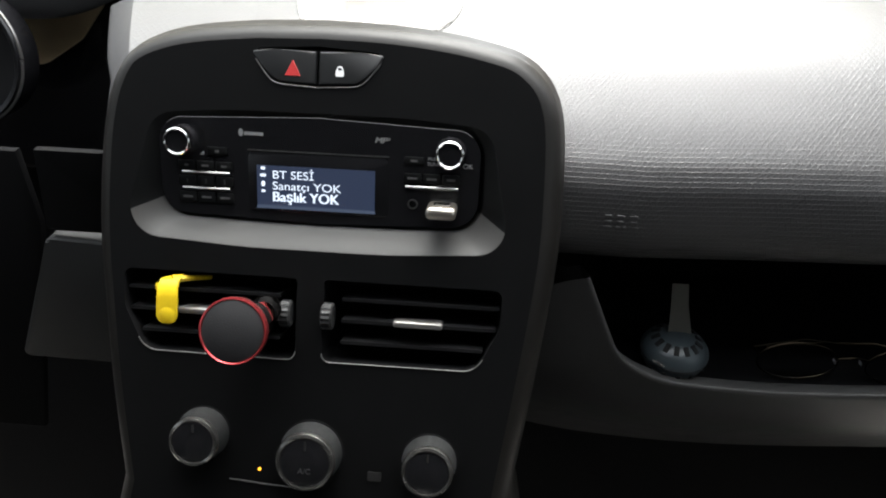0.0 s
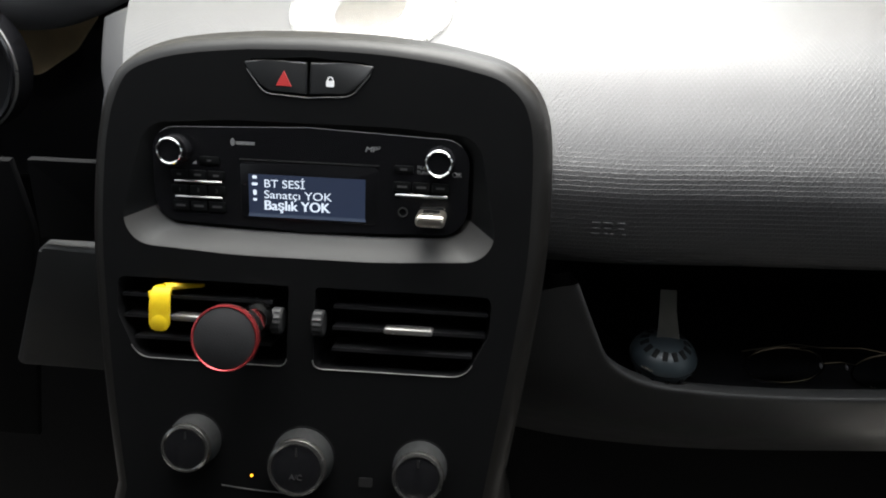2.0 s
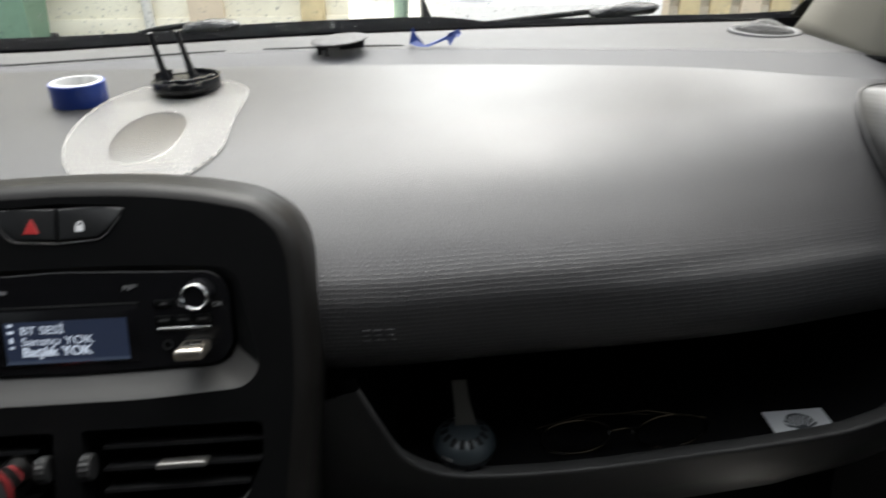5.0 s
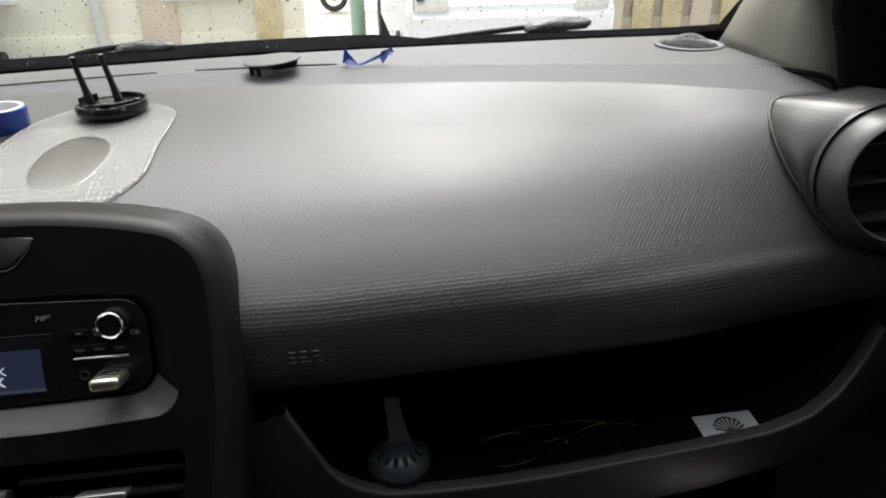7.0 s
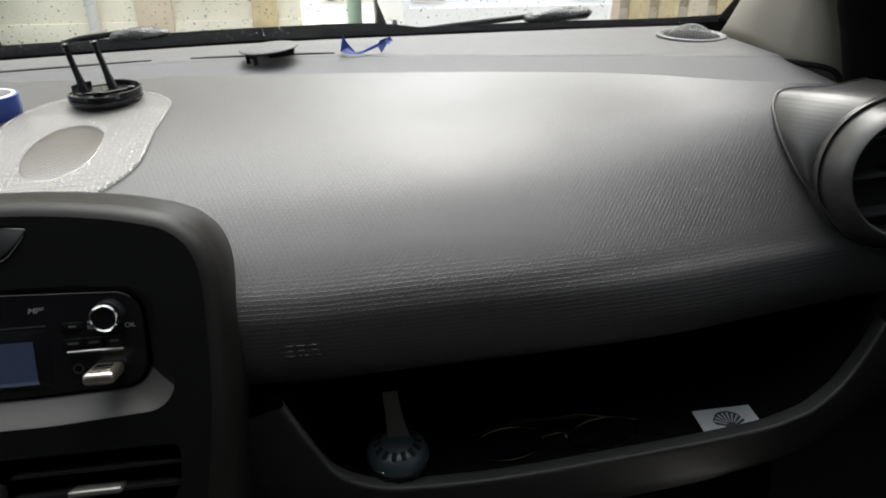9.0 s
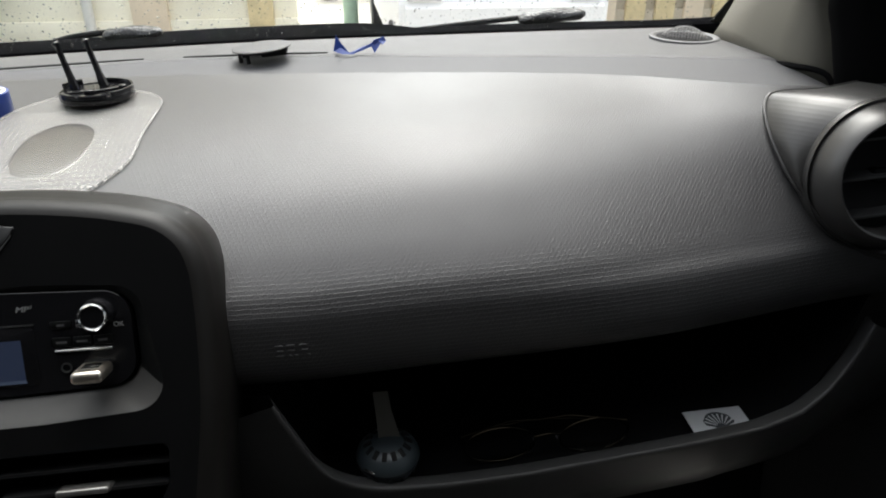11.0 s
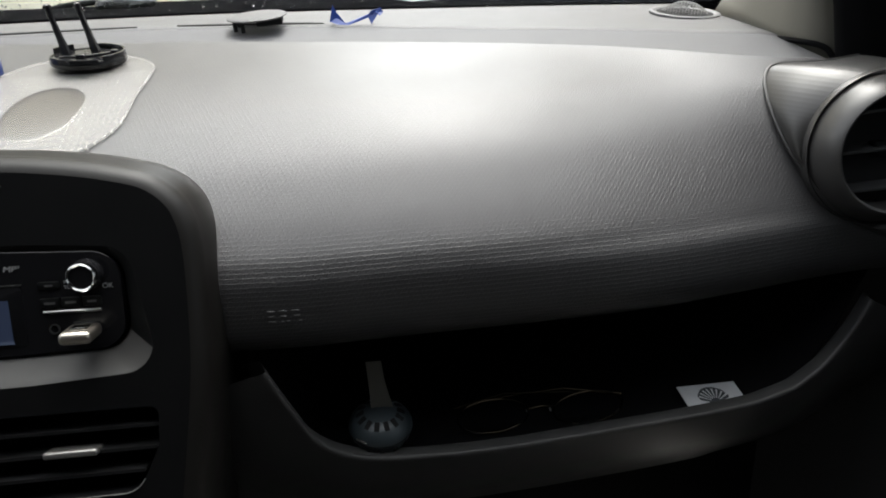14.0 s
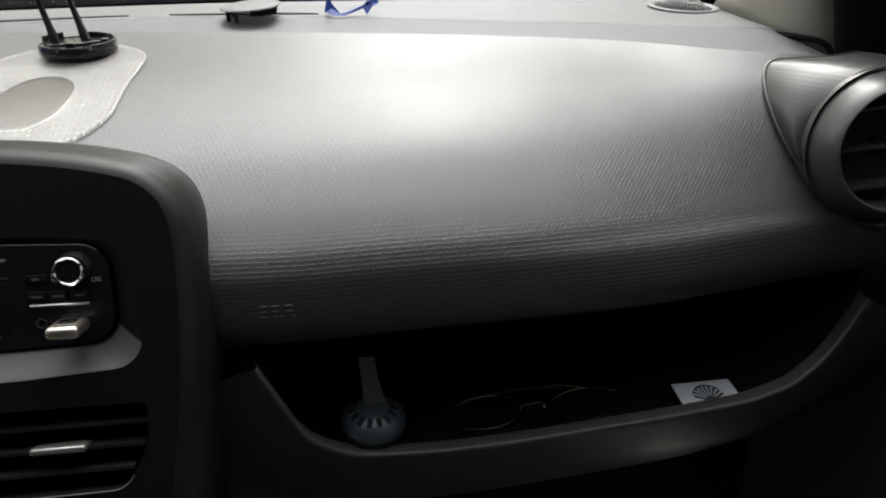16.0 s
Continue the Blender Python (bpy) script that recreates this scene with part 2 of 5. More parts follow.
def rounded(corners, n=6):
    """An outline whose corners (x, y, radius) are rounded."""
    out = []
    k = len(corners)
    for i in range(k):
        p, a, b = (Vector(corners[j % k][:2]) for j in (i, i - 1, i + 1))
        r = corners[i][2]
        u, v = (a - p).normalized(), (b - p).normalized()
        half = math.acos(max(-1, min(1, u.dot(v)))) / 2
        if r <= 0 or half > 1.55:
            out += [p.copy() for _ in range(n + 1)]
            continue
        d = r / math.tan(half)
        c = p + (u + v).normalized() * (r / math.sin(half))
        s, e = p + u * d - c, p + v * d - c
        turn = math.atan2(s.x * e.y - s.y * e.x, s.dot(e))
        for j in range(n + 1):
            w = turn * j / n
            out.append(c + Vector((s.x * math.cos(w) - s.y * math.sin(w), s.x * math.sin(w) + s.y * math.cos(w))))
    return [(p.x, p.y) for p in out]


def tube(points, r, n=8, bm=None, cap=True, taper=None):
    bm = bm or bmesh.new()
    pts = [Vector(p) for p in points]
    loops, side = [], None
    for i, p in enumerate(pts):
        d = (pts[min(i + 1, len(pts) - 1)] - pts[max(i - 1, 0)]).normalized()
        side = (side or (Vector((0, 0, 1)) if abs(d.z) < 0.9 else Vector((1, 0, 0))))
        side = (side - d * side.dot(d)).normalized()
        up = d.cross(side)
        rr = r * (taper[i] if taper else 1)
        loops.append([p + rr * (math.cos(2 * math.pi * k / n) * side + math.sin(2 * math.pi * k / n) * up) for k in range(n)])
    loft(bm, loops, True, cap, cap)
    return bm


def words(name, text, size, mat, parent, m, depth=0.0003, align="LEFT", wide=1.0, slant=0.0):
    """Flat raised lettering in the built-in font, as a mesh."""
    cu = bpy.data.curves.new(name, "FONT")
    cu.body, cu.size, cu.extrude, cu.align_x = text, size, depth, align
    tmp = bpy.data.objects.new("tmp", cu)
    me = bpy.data.meshes.new_from_object(tmp)
    bpy.data.objects.remove(tmp)
    me.transform(Matrix(((wide, slant, 0, 0), (0, 1, 0, 0), (0, 0, 1, 0), (0, 0, 0, 1))))
    me.materials.clear()
    me.materials.append(mat)
    ob = new(name, me)
    ob.parent = parent
    ob.matrix_basis = m
    return ob


def at(x, y, z):
    return Matrix.Translation((x, y, z))

# ---- dashboard ----
def top_z(x):
    return 1.030 + 0.028 * max(x, -0.2)


REAR_EDGE = [(-0.8, 0.36), (-0.3, 0.42), (-0.1, 0.429), (0.02, 0.414), (0.11, 0.405), (0.325, 0.362), (0.442, 0.334), (0.552, 0.298), (0.623, 0.256), (0.663, 0.226), (0.726, 0.205), (0.8, 0.2)]
STEP_EDGE = [(-0.8, 0.42), (-0.12, 0.491), (0.044, 0.507), (0.158, 0.500), (0.26, 0.488), (0.334, 0.464), (0.465, 0.427), (0.592, 0.396), (0.68, 0.363), (0.762, 0.339), (0.8, 0.33)]
SCREEN_EDGE = [(-0.8, 0.50), (-0.4, 0.56), (-0.157, 0.582), (-0.02, 0.595), (0.119, 0.603), (0.27, 0.598), (0.347, 0.592), (0.582, 0.573), (0.698, 0.558), (0.8, 0.545)]
LOW_EDGE = [(0.15, 0.861), (0.24, 0.860), (0.325, 0.864), (0.45, 0.868), (0.56, 0.868), (0.64, 0.871), (0.73, 0.876), (0.85, 0.882)]


def front_y(x):
    """The skin's front falls back towards the door."""
    f = min(1.0, max(0.0, (x - 0.42) / 0.36))
    return 0.067 + 0.032 * f * f * (3 - 2 * f)



def pad_profile(x):
    """The skin's line from its lower edge up and back to the rear edge, and its hollow back."""
    zt, zl, yr = top_z(x), interp(x, LOW_EDGE), smoothed(x, REAR_EDGE)
    FRONT = front_y(x)
    h, d = zt - zl, yr - FRONT
    k = d / 0.30
    pts = [(0.060, -0.002), (0.034, -0.004), (0.015, 0.001), (0.0060, 0.014), (0.0036, 0.032), (0.0062 * k ** 0.3, 0.33 * h), (0.0112 * k ** 0.3, 0.405 * h), (0.0215 * k ** 0.4, 0.48 * h), (0.051 * k ** 0.5, 0.615 * h),
           (0.095 * k ** 0.8, 0.768 * h), (0.153 * k, 0.88 * h), (0.224 * k, 0.952 * h), (d, h + 0.003)]
    f = min(1.0, max(0.0, (x - 0.36) / 0.32))
    f = 0.85 * f * f * (3 - 2 * f)
    even = [None] * 5 + [0.07, 0.15, 0.23, 0.38, 0.57, 0.74, 0.88, 1.0]
    pts = [(y if e is None else y + (e * d - y) * f, z) for (y, z), e in zip(pts, even)]
    pts = [(FRONT + y, zl + z) for y, z in pts]
    return [(p.x, p.y) for p in spline([Vector((a, b, 0)) for a, b in pts], 56)]


dashboard = thing("dashboard", "charcoal moulded dashboard with embossed skin under the windscreen", "dashboard", kind="structure")


def dash_skin():
    bm = bmesh.new()
    uv = bm.loops.layers.uv.new("UVMap")
    xs = [-0.128 + i * (0.85 + 0.128) / 97 for i in range(98)]
    cols, arcs = [], []
    for x in xs:
        prof = pad_profile(x)
        arc = [0.0]
        for a, b in zip(prof, prof[1:]):
            arc.append(arc[-1] + math.dist(a, b))
        mid = arc[-1]
        skew = min(1.0, max(0.0, (-0.03 - x) / 0.098))
        prof3 = [(x - skew * (0.037 + 0.35 * max(0.0, y - 0.14)), y, z) for y, z in prof]
        cols.append([bm.verts.new(p) for p in prof3] + [bm.verts.new((x, y + 0.006, z - 0.012)) for x, y, z in prof3[-1:]] + [bm.verts.new((prof3[0][0], prof[0][0] + 0.004, prof[0][1] + 0.012))])
        arcs.append(arc + [mid + 0.012, mid + 0.2])
    n = len(cols[0])
    for i in range(len(xs) - 1):
        for k in range(n):
            j = (k + 1) % n
            f = bm.faces.new((cols[i][k], cols[i + 1][k], cols[i + 1][j], cols[i][j]))
            for lp, (a, b) in zip(f.loops, ((i, k), (i + 1, k), (i + 1, j), (i, j))):
                lp[uv].uv = (xs[a], arcs[a][b])
    bm.faces.new(cols[0])
    bm.faces.new(cols[-1][::-1])
    return bm


pad = part("dash_skin", dash_skin(), PAD, dashboard, "charcoal skin embossed with rows of small dashes", sharp=70)


def dash_deck():
    """The strip between the skin's rear edge and the windscreen, with its low step."""
    bm = bmesh.new()
    loops = []
    for i in range(81):
        x = -0.80 + 1.6 * i / 80
        z, a, b, c = top_z(x), smoothed(x, REAR_EDGE), smoothed(x, STEP_EDGE), smoothed(x, SCREEN_EDGE)
        end = max(0.0, (x - 0.745) / 0.055)
        z -= 0.03 * end * end
        loops.append([Vector((x, y, zz)) for y, zz in (
            (b - 0.004, z - 0.03), (b - 0.003, z - 0.001), (b, z + 0.0003), (b + 0.008, z + 0.0005), (0.5 * (b + c), z), (c, z - 0.002), (c + 0.02, z - 0.008), (c + 0.02, z - 0.04))])
    loft(bm, loops, True, True, True)
    return bm


def dash_band():
    """The sunken band between the skin's rear edge and the deck."""
    bm = bmesh.new()
    loops = []
    for i in range(81):
        x = -0.80 + 1.6 * i / 80
        z, a, b = top_z(x), smoothed(x, REAR_EDGE), smoothed(x, STEP_EDGE)
        end = max(0.0, (x - 0.745) / 0.055)
        z -= 0.03 * end * end
        loops.append([Vector((x, y, zz)) for y, zz in (
            (a - 0.02, z - 0.03), (a - 0.004, z - 0.010), (a + 0.003, z - 0.0085), (a + 0.3 * (b - a), z - 0.0068), (a + 0.7 * (b - a), z - 0.0036), (b - 0.005, z - 0.0012), (b - 0.003, z - 0.0012), (b - 0.003, z - 0.03))])
    loft(bm, loops, True, True, True)
    return bm


BAND = material("grained_band_plastic", (0.078, 0.078, 0.081), 0.62, grain=1600, bump=0.35, depth=0.0004, spec=0.35)
part("dash_band", dash_band(), BAND, dashboard, "darker grey band behind the skin", sharp=60)
deck = part("dash_deck", dash_deck(), DECK, dashboard, "grey grained plastic strip along the windscreen", sharp=60)


def defroster_slot(x0, x1, off):
    bm = bmesh.new()
    loops = []
    for i in range(25):
        x = x0 + (x1 - x0) * i / 24
        y, z = smoothed(x, STEP_EDGE) + off, top_z(x)
        w = 0.0032 * min(1, 5 * min(i, 24 - i) / 24 + 0.25)
        loops.append([Vector((x, y - w, z - 0.004)), Vector((x, y + w, z - 0.004)), Vector((x, y + w, z + 0.0016)), Vector((x, y - w, z + 0.0016))])
    loft(bm, loops, True, True, True)
    return bm


for x0, x1 in ((-0.42, 0.042), (0.088, 0.262)):
    part("defroster_slot", defroster_slot(x0, x1, 0.006), DARK, dashboard, "narrow black defroster slot")

# Lower shelf, its curved mouth and the glove box front below.
MOUTH = [(0.2050, 0.8565), (0.2085, 0.848), (0.2265, 0.807), (0.2385, 0.783), (0.256, 0.767), (0.279, 0.757), (0.309, 0.753), (0.357, 0.7515), (0.408, 0.753), (0.460, 0.757), (0.5127, 0.762), (0.566, 0.767), (0.620, 0.774), (0.648, 0.7795), (0.6775, 0.788), (0.706, 0.804), (0.726, 0.819), (0.738, 0.832), (0.749, 0.848), (0.754, 0.857)]
MY = 0.058


def mouth_y(x):
    """The mouth runs back towards the door."""
    return MY + interp(x, [(0.64, 0.0), (0.6775, 0.004), (0.706, 0.012), (0.738, 0.027), (0.76, 0.038)])


def lower_panel():
    """The facing below and beside the shelf: rolls over at the mouth, then falls away towards the knees."""
    bm = bmesh.new()
    line = spline([Vector((x, 0, z)) for x, z in MOUTH], 72)
    inner = []
    for i, p in enumerate(line):
        d = (line[min(i + 1, 72)] - line[max(i - 1, 0)]).normalized()
        inner.append(Vector((-d.z, 0, d.x)))
    loops = []
    # depth y and distance out from the mouth, from inside the shelf round the lip to the facing
    for y, o in ((0.034, 0.032), (0.0205, 0.016), (0.0190, 0.0075), (0.0178, 0.0055), (0.0155, 0.0044), (0.009, 0.0022), (0.0045, 0.0006), (0.0022, -0.0002), (0.0008, 0.0001), (0.0, 0.0012), (-0.0002, 0.0026), (0.0003, 0.006), (0.0015, 0.011)):
        loops.append([Vector((p.x - n.x * o, mouth_y(p.x) + y, p.z - n.z * o)) for p, n in zip(line, inner)])
    far = [p - n * 0.011 for p, n in zip(line, inner)]
    for drop, back in ((0.03, 0.006), (0.07, 0.03), (0.12, 0.07), (0.2, 0.13)):
        loops.append([Vector((q.x - n.x * drop, mouth_y(q.x) + 0.0015 + back * max(0.15, n.z), q.z - max(n.z, 0.0) * drop)) for q, n in zip(far, inner)])
    loft(bm, loops, False)
    return bm


part("lower_panel", lower_panel(), LIP, dashboard, "dark grey facing with a rounded lip below the open shelf", sharp=80)


def open_shelf():
    """The recess behind the mouth: floor, back, ends and ceiling as one shell."""
    bm = bmesh.new()
    line = [Vector((p.x, 0, p.z)) for p in spline([Vector((x, 0, z)) for x, z in MOUTH], 48)]
    up = [Vector((0.80, 0, 0.885)), Vector((0.45, 0, 0.885)), Vector((0.19, 0, 0.885))]
    c = Vector((0.45, 0, 0.85))
    rows = []
    for y, s, dz in ((0.081, 1.0, 0), (0.085, 0.995, 0), (0.22, 0.98, 0), (0.245, 0.93, 0)):
        rows.append([Vector((c.x + (p.x - c.x) * s, max(y, mouth_y(p.x) + 0.022), 0.735 + 0.16 * max(0.0, p.x - 0.28) ** 2 + max(0.0, p.z - 0.79) * 1.2)) for p in line]
                    + [Vector((p.x, max(y, front_y(p.x) + 0.05), p.z)) for p in up])
    loft(bm, rows, True, False, True)
    return bm


# Near-black that puts the shade of recesses and hidden edges into the colour.
SHELFMAT = material("deep_shade_black", (0.006, 0.006, 0.0064), 0.85, bump=0.1, spec=0.06)
part("open_shelf", open_shelf(), SHELFMAT, dashboard, "open shelf above the glove box, coloured near-black for its shade")


# ---- centre stack ----
REC = radians(27.7)
X0 = 0.005
FACE = Matrix(((1, 0, 0, X0), (0, math.sin(REC), -math.cos(REC), 0.0), (0, math.cos(REC), math.sin(REC), 0.848), (0, 0, 0, 1)))
stack = thing("centre_console", "satin black centre console with rounded hood, standing proud of the dashboard", "console", kind="structure", m=FACE)
HOOD = [(0, 0.2055), (0.045, 0.2043), (0.085, 0.2005), (0.113, 0.1955), (0.137, 0.1885), (0.155, 0.1745), (0.1645, 0.157), (0.1690, 0.134), (0.1706, 0.091), (0.1698, 0.048), (0.1648, 0.0), (0.157, -0.06), (0.147, -0.13), (0.138, -0.20),
        (-0.129, -0.20), (-0.141, -0.13), (-0.151, -0.06), (-0.157, 0.0), (-0.1605, 0.0415), (-0.1613, 0.075), (-0.1603, 0.108), (-0.1585, 0.130), (-0.1545, 0.152), (-0.1465, 0.1722), (-0.135, 0.1848), (-0.113, 0.1945), (-0.085, 0.2003), (-0.045, 0.2043)]
HOOD = [(p.x, p.y) for p in spline([Vector((x, y, 0)) for x, y in HOOD], 90)]


def scaled(outline, k, dv=0.0):
    """The outline drawn in by about k metres."""
    n = len(outline)
    out = []
    for i in range(n):
        a, b = Vector(outline[i - 1]), Vector(outline[(i + 1) % n])
        d = b - a
        if d.length < 1e-9:
            d = Vector(outline[(i + 2) % n]) - Vector(outline[i - 2])
        d.normalize()
        out.append((outline[i][0] + d.y * k, outline[i][1] - d.x * k + dv))
    return out


RADIO_MOUTH = rounded([(-0.118, 0.1375, 0.02), (-0.138, 0.0520, 0.022), (-0.05, 0.0468, 0.5), (0.05, 0.0468, 0.5), (0.137, 0.0520, 0.020), (0.119, 0.1375, 0.02), (0.06, 0.1418, 0.5), (-0.06, 0.1418, 0.5)], 9)
RADIO_SEAT = rounded([(-0.1125, 0.134, 0.018), (-0.1145, 0.0665, 0.020), (-0.05, 0.0645, 0.5), (0.05, 0.0645, 0.5), (0.1165, 0.0665, 0.020), (0.1155, 0.134, 0.018), (0.06, 0.1387, 0.5), (-0.06, 0.1387, 0.5)], 9)
VENT_R = rounded([(0.008, 0.027, 0.003), (0.008, -0.032, 0.006), (0.118, -0.0315, 0.016), (0.133, 0.0, 0.02), (0.1335, 0.027, 0.006)], 6)
VENT_L = [(-x - 0.003, y) for x, y in VENT_R]
HAZ = [(x - 0.002, y) for x, y in rounded([(-0.050, 0.184, 0.006), (-0.031, 0.1605, 0.014), (0.0, 0.1585, 0), (0.031, 0.1605, 0.014), (0.050, 0.184, 0.006), (0.0, 0.187, 0)], 6)]


def tray_depth(v):
    return 0.003 + (0.137 - v) * 0.17


def stack_shell(front):
    """The hood with its rounded rim, or the flat front with its openings."""
    bm = bmesh.new()
    back = scaled(HOOD, -0.004, 0.004)
    loops = [[Vector((x, y, -0.16)) for x, y in back], [Vector((x, y, -0.05)) for x, y in back], [Vector((x, y, -0.022)) for x, y in scaled(HOOD, -0.002, 0.002)]]
    for k, z in ((0.0, -0.017), (0.0012, -0.0115), (0.0038, -0.0065), (0.0075, -0.0028), (0.0105, -0.0009), (0.0135, 0.0)):
        loops.append([Vector((x, y, z)) for x, y in scaled(HOOD, k)])
    if not front:
        loft(bm, loops, True)
        return bm
    rim = [bm.verts.new(p) for p in loops[-1]]
    for i in range(len(rim)):
        bm.edges.new((rim[i], rim[(i + 1) % len(rim)]))
    edges = [bm.edges.get((rim[i], rim[(i + 1) % len(rim)])) for i in range(len(rim))]
    for outline in (RADIO_MOUTH, VENT_R, VENT_L, HAZ):
        clean = []
        for p in outline:
            if not clean or math.dist(p, clean[-1]) > 1e-5:
                clean.append(p)
        vs = [bm.verts.new((x, y, 0)) for x, y in clean]
        edges += [bm.edges.new((vs[i], vs[(i + 1) % len(vs)])) for i in range(len(vs))]
    bmesh.ops.triangle_fill(bm, use_beauty=True, use_dissolve=False, edges=[e for e in edges if e])
    return bm


SHELL = material("satin_console_black", (0.0040, 0.0041, 0.0043), 0.55, grain=2200, bump=0.12, depth=0.0003, spec=0.06)
part("console_front", stack_shell(True), SHELL, stack, "flat satin black front", sharp=50)
RIM = material("satin_rim_plastic", (0.0066, 0.0061, 0.0055), 0.44, grain=2000, bump=0.06, depth=0.0003, spec=0.2)
part("console_hood", stack_shell(False), RIM, stack, "rounded satin hood rim", sharp=50)


def scoop(lower):
    """The hollow round the radio; its lower side is a sloping ledge in lit grey, the rest in shaded black."""
    bm = bmesh.new()
    loops = []
    for f in (0.0, 0.06, 0.2, 0.45, 0.7, 0.88, 0.97, 1.0):
        row = []
        for a, b in zip(RADIO_MOUTH, RADIO_SEAT):
            x, y = a[0] + (b[0] - a[0]) * f, a[1] + (b[1] - a[1]) * f
            row.append(Vector((x, y, -tray_depth(b[1]) * (f * f * (3 - 2 * f) * 0.35 + 0.65 * f))))
        loops.append(row)
    loops.append([Vector((b[0] * 0.97, b[1] * 0.97 + 0.003, -tray_depth(b[1]) - 0.01)) for b in RADIO_SEAT])
    loft(bm, loops, True)
    n = len(RADIO_MOUTH)
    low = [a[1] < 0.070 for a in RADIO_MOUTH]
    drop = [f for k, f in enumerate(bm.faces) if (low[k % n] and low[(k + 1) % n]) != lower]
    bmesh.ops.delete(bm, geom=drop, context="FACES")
    return bm


# Grey below and black elsewhere put the hollow's light and shade into its colour.
part("radio_ledge", scoop(True), TRAY, stack, "sloping ledge under the radio, coloured paler as the lit side", sharp=60)
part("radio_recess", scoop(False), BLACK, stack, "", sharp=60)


def switch_well():
    bm = bmesh.new()
    loft(bm, [[Vector((x, y, 0)) for x, y in HAZ], [Vector((x, y, -0.008)) for x, y in HAZ]], True, False, True)
    return bm


part("switch_well", switch_well(), DARK, stack)
rim_line = [Vector((x, y, 0.0006)) for x, y in scaled(HAZ, -0.0006)]
half = [p for p in rim_line if p.y < 0.1785]
half.sort(key=lambda p: p.x)
part("switch_trim", tube(half, 0.00032, 6), PODMAT, stack, "thin silver line under the switches")


def switch_button(s):
    out = [(s * 0.0012, 0.1835), (s * 0.0012, 0.1615), (s * 0.027, 0.1625), (s * 0.0335, 0.1665), (s * 0.0405, 0.1745), (s * 0.0455, 0.1812), (s * 0.0445, 0.1828), (s * 0.03, 0.1840)]
    out = [(x - 0.002, y) for x, y in out]
    return slab(out if s < 0 else out[::-1], -0.008, 0.0008, 0.0012, 3)


SWITCH = material("satin_switch_black", (0.014, 0.0145, 0.015), 0.45, grain=2000, bump=0.08, spec=0.4)
hazard = part("hazard_switch", switch_button(-1), SWITCH, stack, "black hazard switch with a red triangle")
part("triangle", slab([(-0.0245, 0.1665), (-0.0135, 0.1665), (-0.019, 0.1772)], 0.0006, 0.0012, 0.0002, 1), RED_MARK, hazard, "red triangle")
locks = part("lock_switch", switch_button(1), SWITCH, stack, "black locking switch with a white padlock")
lockbm = slab(rounded([(0.0107, 0.1672, 0.0008), (0.0163, 0.1672, 0.0008), (0.0163, 0.1715, 0.0005), (0.0107, 0.1715, 0.0005)], 3), 0.0006, 0.0011)
part("padlock_body", lockbm, WHITE_MARK, locks, "white padlock")
part("padlock_bow", tube([Vector((0.0135 + 0.0019 * math.cos(a), 0.1715 + 0.0019 * math.sin(a) * 1.25, 0.0008)) for a in [math.pi * i / 10 for i in range(11)]], 0.00045, 6), WHITE_MARK, locks)


KNOBMAT = material("brushed_dark_metal", (0.12, 0.124, 0.124), 0.32, 0.85, vary=0.3, scale=240, bump=0.06)
KNOBRING = material("satin_silver_ring", (0.26, 0.255, 0.245), 0.24, 0.95, vary=0.1, scale=200, bump=0.03)
WHEEL = material("knurled_wheel_plastic", (0.017, 0.0172, 0.0175), 0.5, grain=1500, bump=0.2, depth=0.0003, spec=0.3)
DIMTEXT = material("dim_grey_marking", (0.022, 0.022, 0.023), 0.6, bump=0.0)
SLAT = material("gloss_slat_black", (0.010, 0.010, 0.0105), 0.3, bump=0.0, spec=0.5)


def vent(outline, s, base):
    """An air vent: dark throat, lower silver line, slats, sliding tab and thumb wheel."""
    v = part("air_vent", bmesh.new(), SHELFMAT, stack, "black air vent with horizontal slats")
    bm = bmesh.new()
    loft(bm, [[Vector((x, y, 0)) for x, y in outline], [Vector((x, y, -0.02)) for x, y in outline], [Vector((base + (x - base) * 0.97, y * 0.9, -0.055)) for x, y in outline]], True, False, True)
    bmesh.ops.recalc_face_normals(bm, faces=bm.faces)
    bm.to_mesh(v.data)
    bm.free()
    for k, vv in enumerate((0.0145, -0.001, -0.0165)):
        wide = interp(vv, [(-0.0165, 0.123), (0.0, 0.132), (0.03, 0.134)])
        a, b = (0.0205, wide - 0.001)
        bm = slab(rounded([(a, -0.0012, 0.0009), (b, -0.0012, 0.0009), (b, 0.0012, 0.0009), (a, 0.0012, 0.0009)], 2), -0.012, 0.012, 0.0, 1)
        m = at(0, vv, -0.016) @ Matrix.Rotation(radians(6), 4, "X")
        if s < 0:
            m = at(-0.003, 0, 0) @ Matrix.Diagonal((-1, 1, 1, 1)) @ m
        part("slat", bm, SLAT, v, m=m)
    low = [Vector((x, y, 0.0003)) for x, y in outline if y < -0.021]
    low.sort(key=lambda p: p.x)
    part("lower_trim", tube(low, 0.0004, 6), SATIN, v, "thin silver line along the lower edge")
    return v


vent_right = vent(VENT_R, 1, 0.07)
vent_left = vent(VENT_L, -1, -0.073)


def slide_tab(u0, u1, v0, parent):
    bm = slab(rounded([(u0, -0.0024, 0.002), (u1, -0.0024, 0.002), (u1, 0.0024, 0.002), (u0, 0.0024, 0.002)], 4), -0.01, 0.004, 0.0016, 3)
    part("slide_tab", bm, SATIN, parent, "silver sliding tab", m=at(0, v0, -0.002))


slide_tab(0.058, 0.093, -0.001, vent_right)
slide_tab(-0.096, -0.061, -0.001, vent_left)


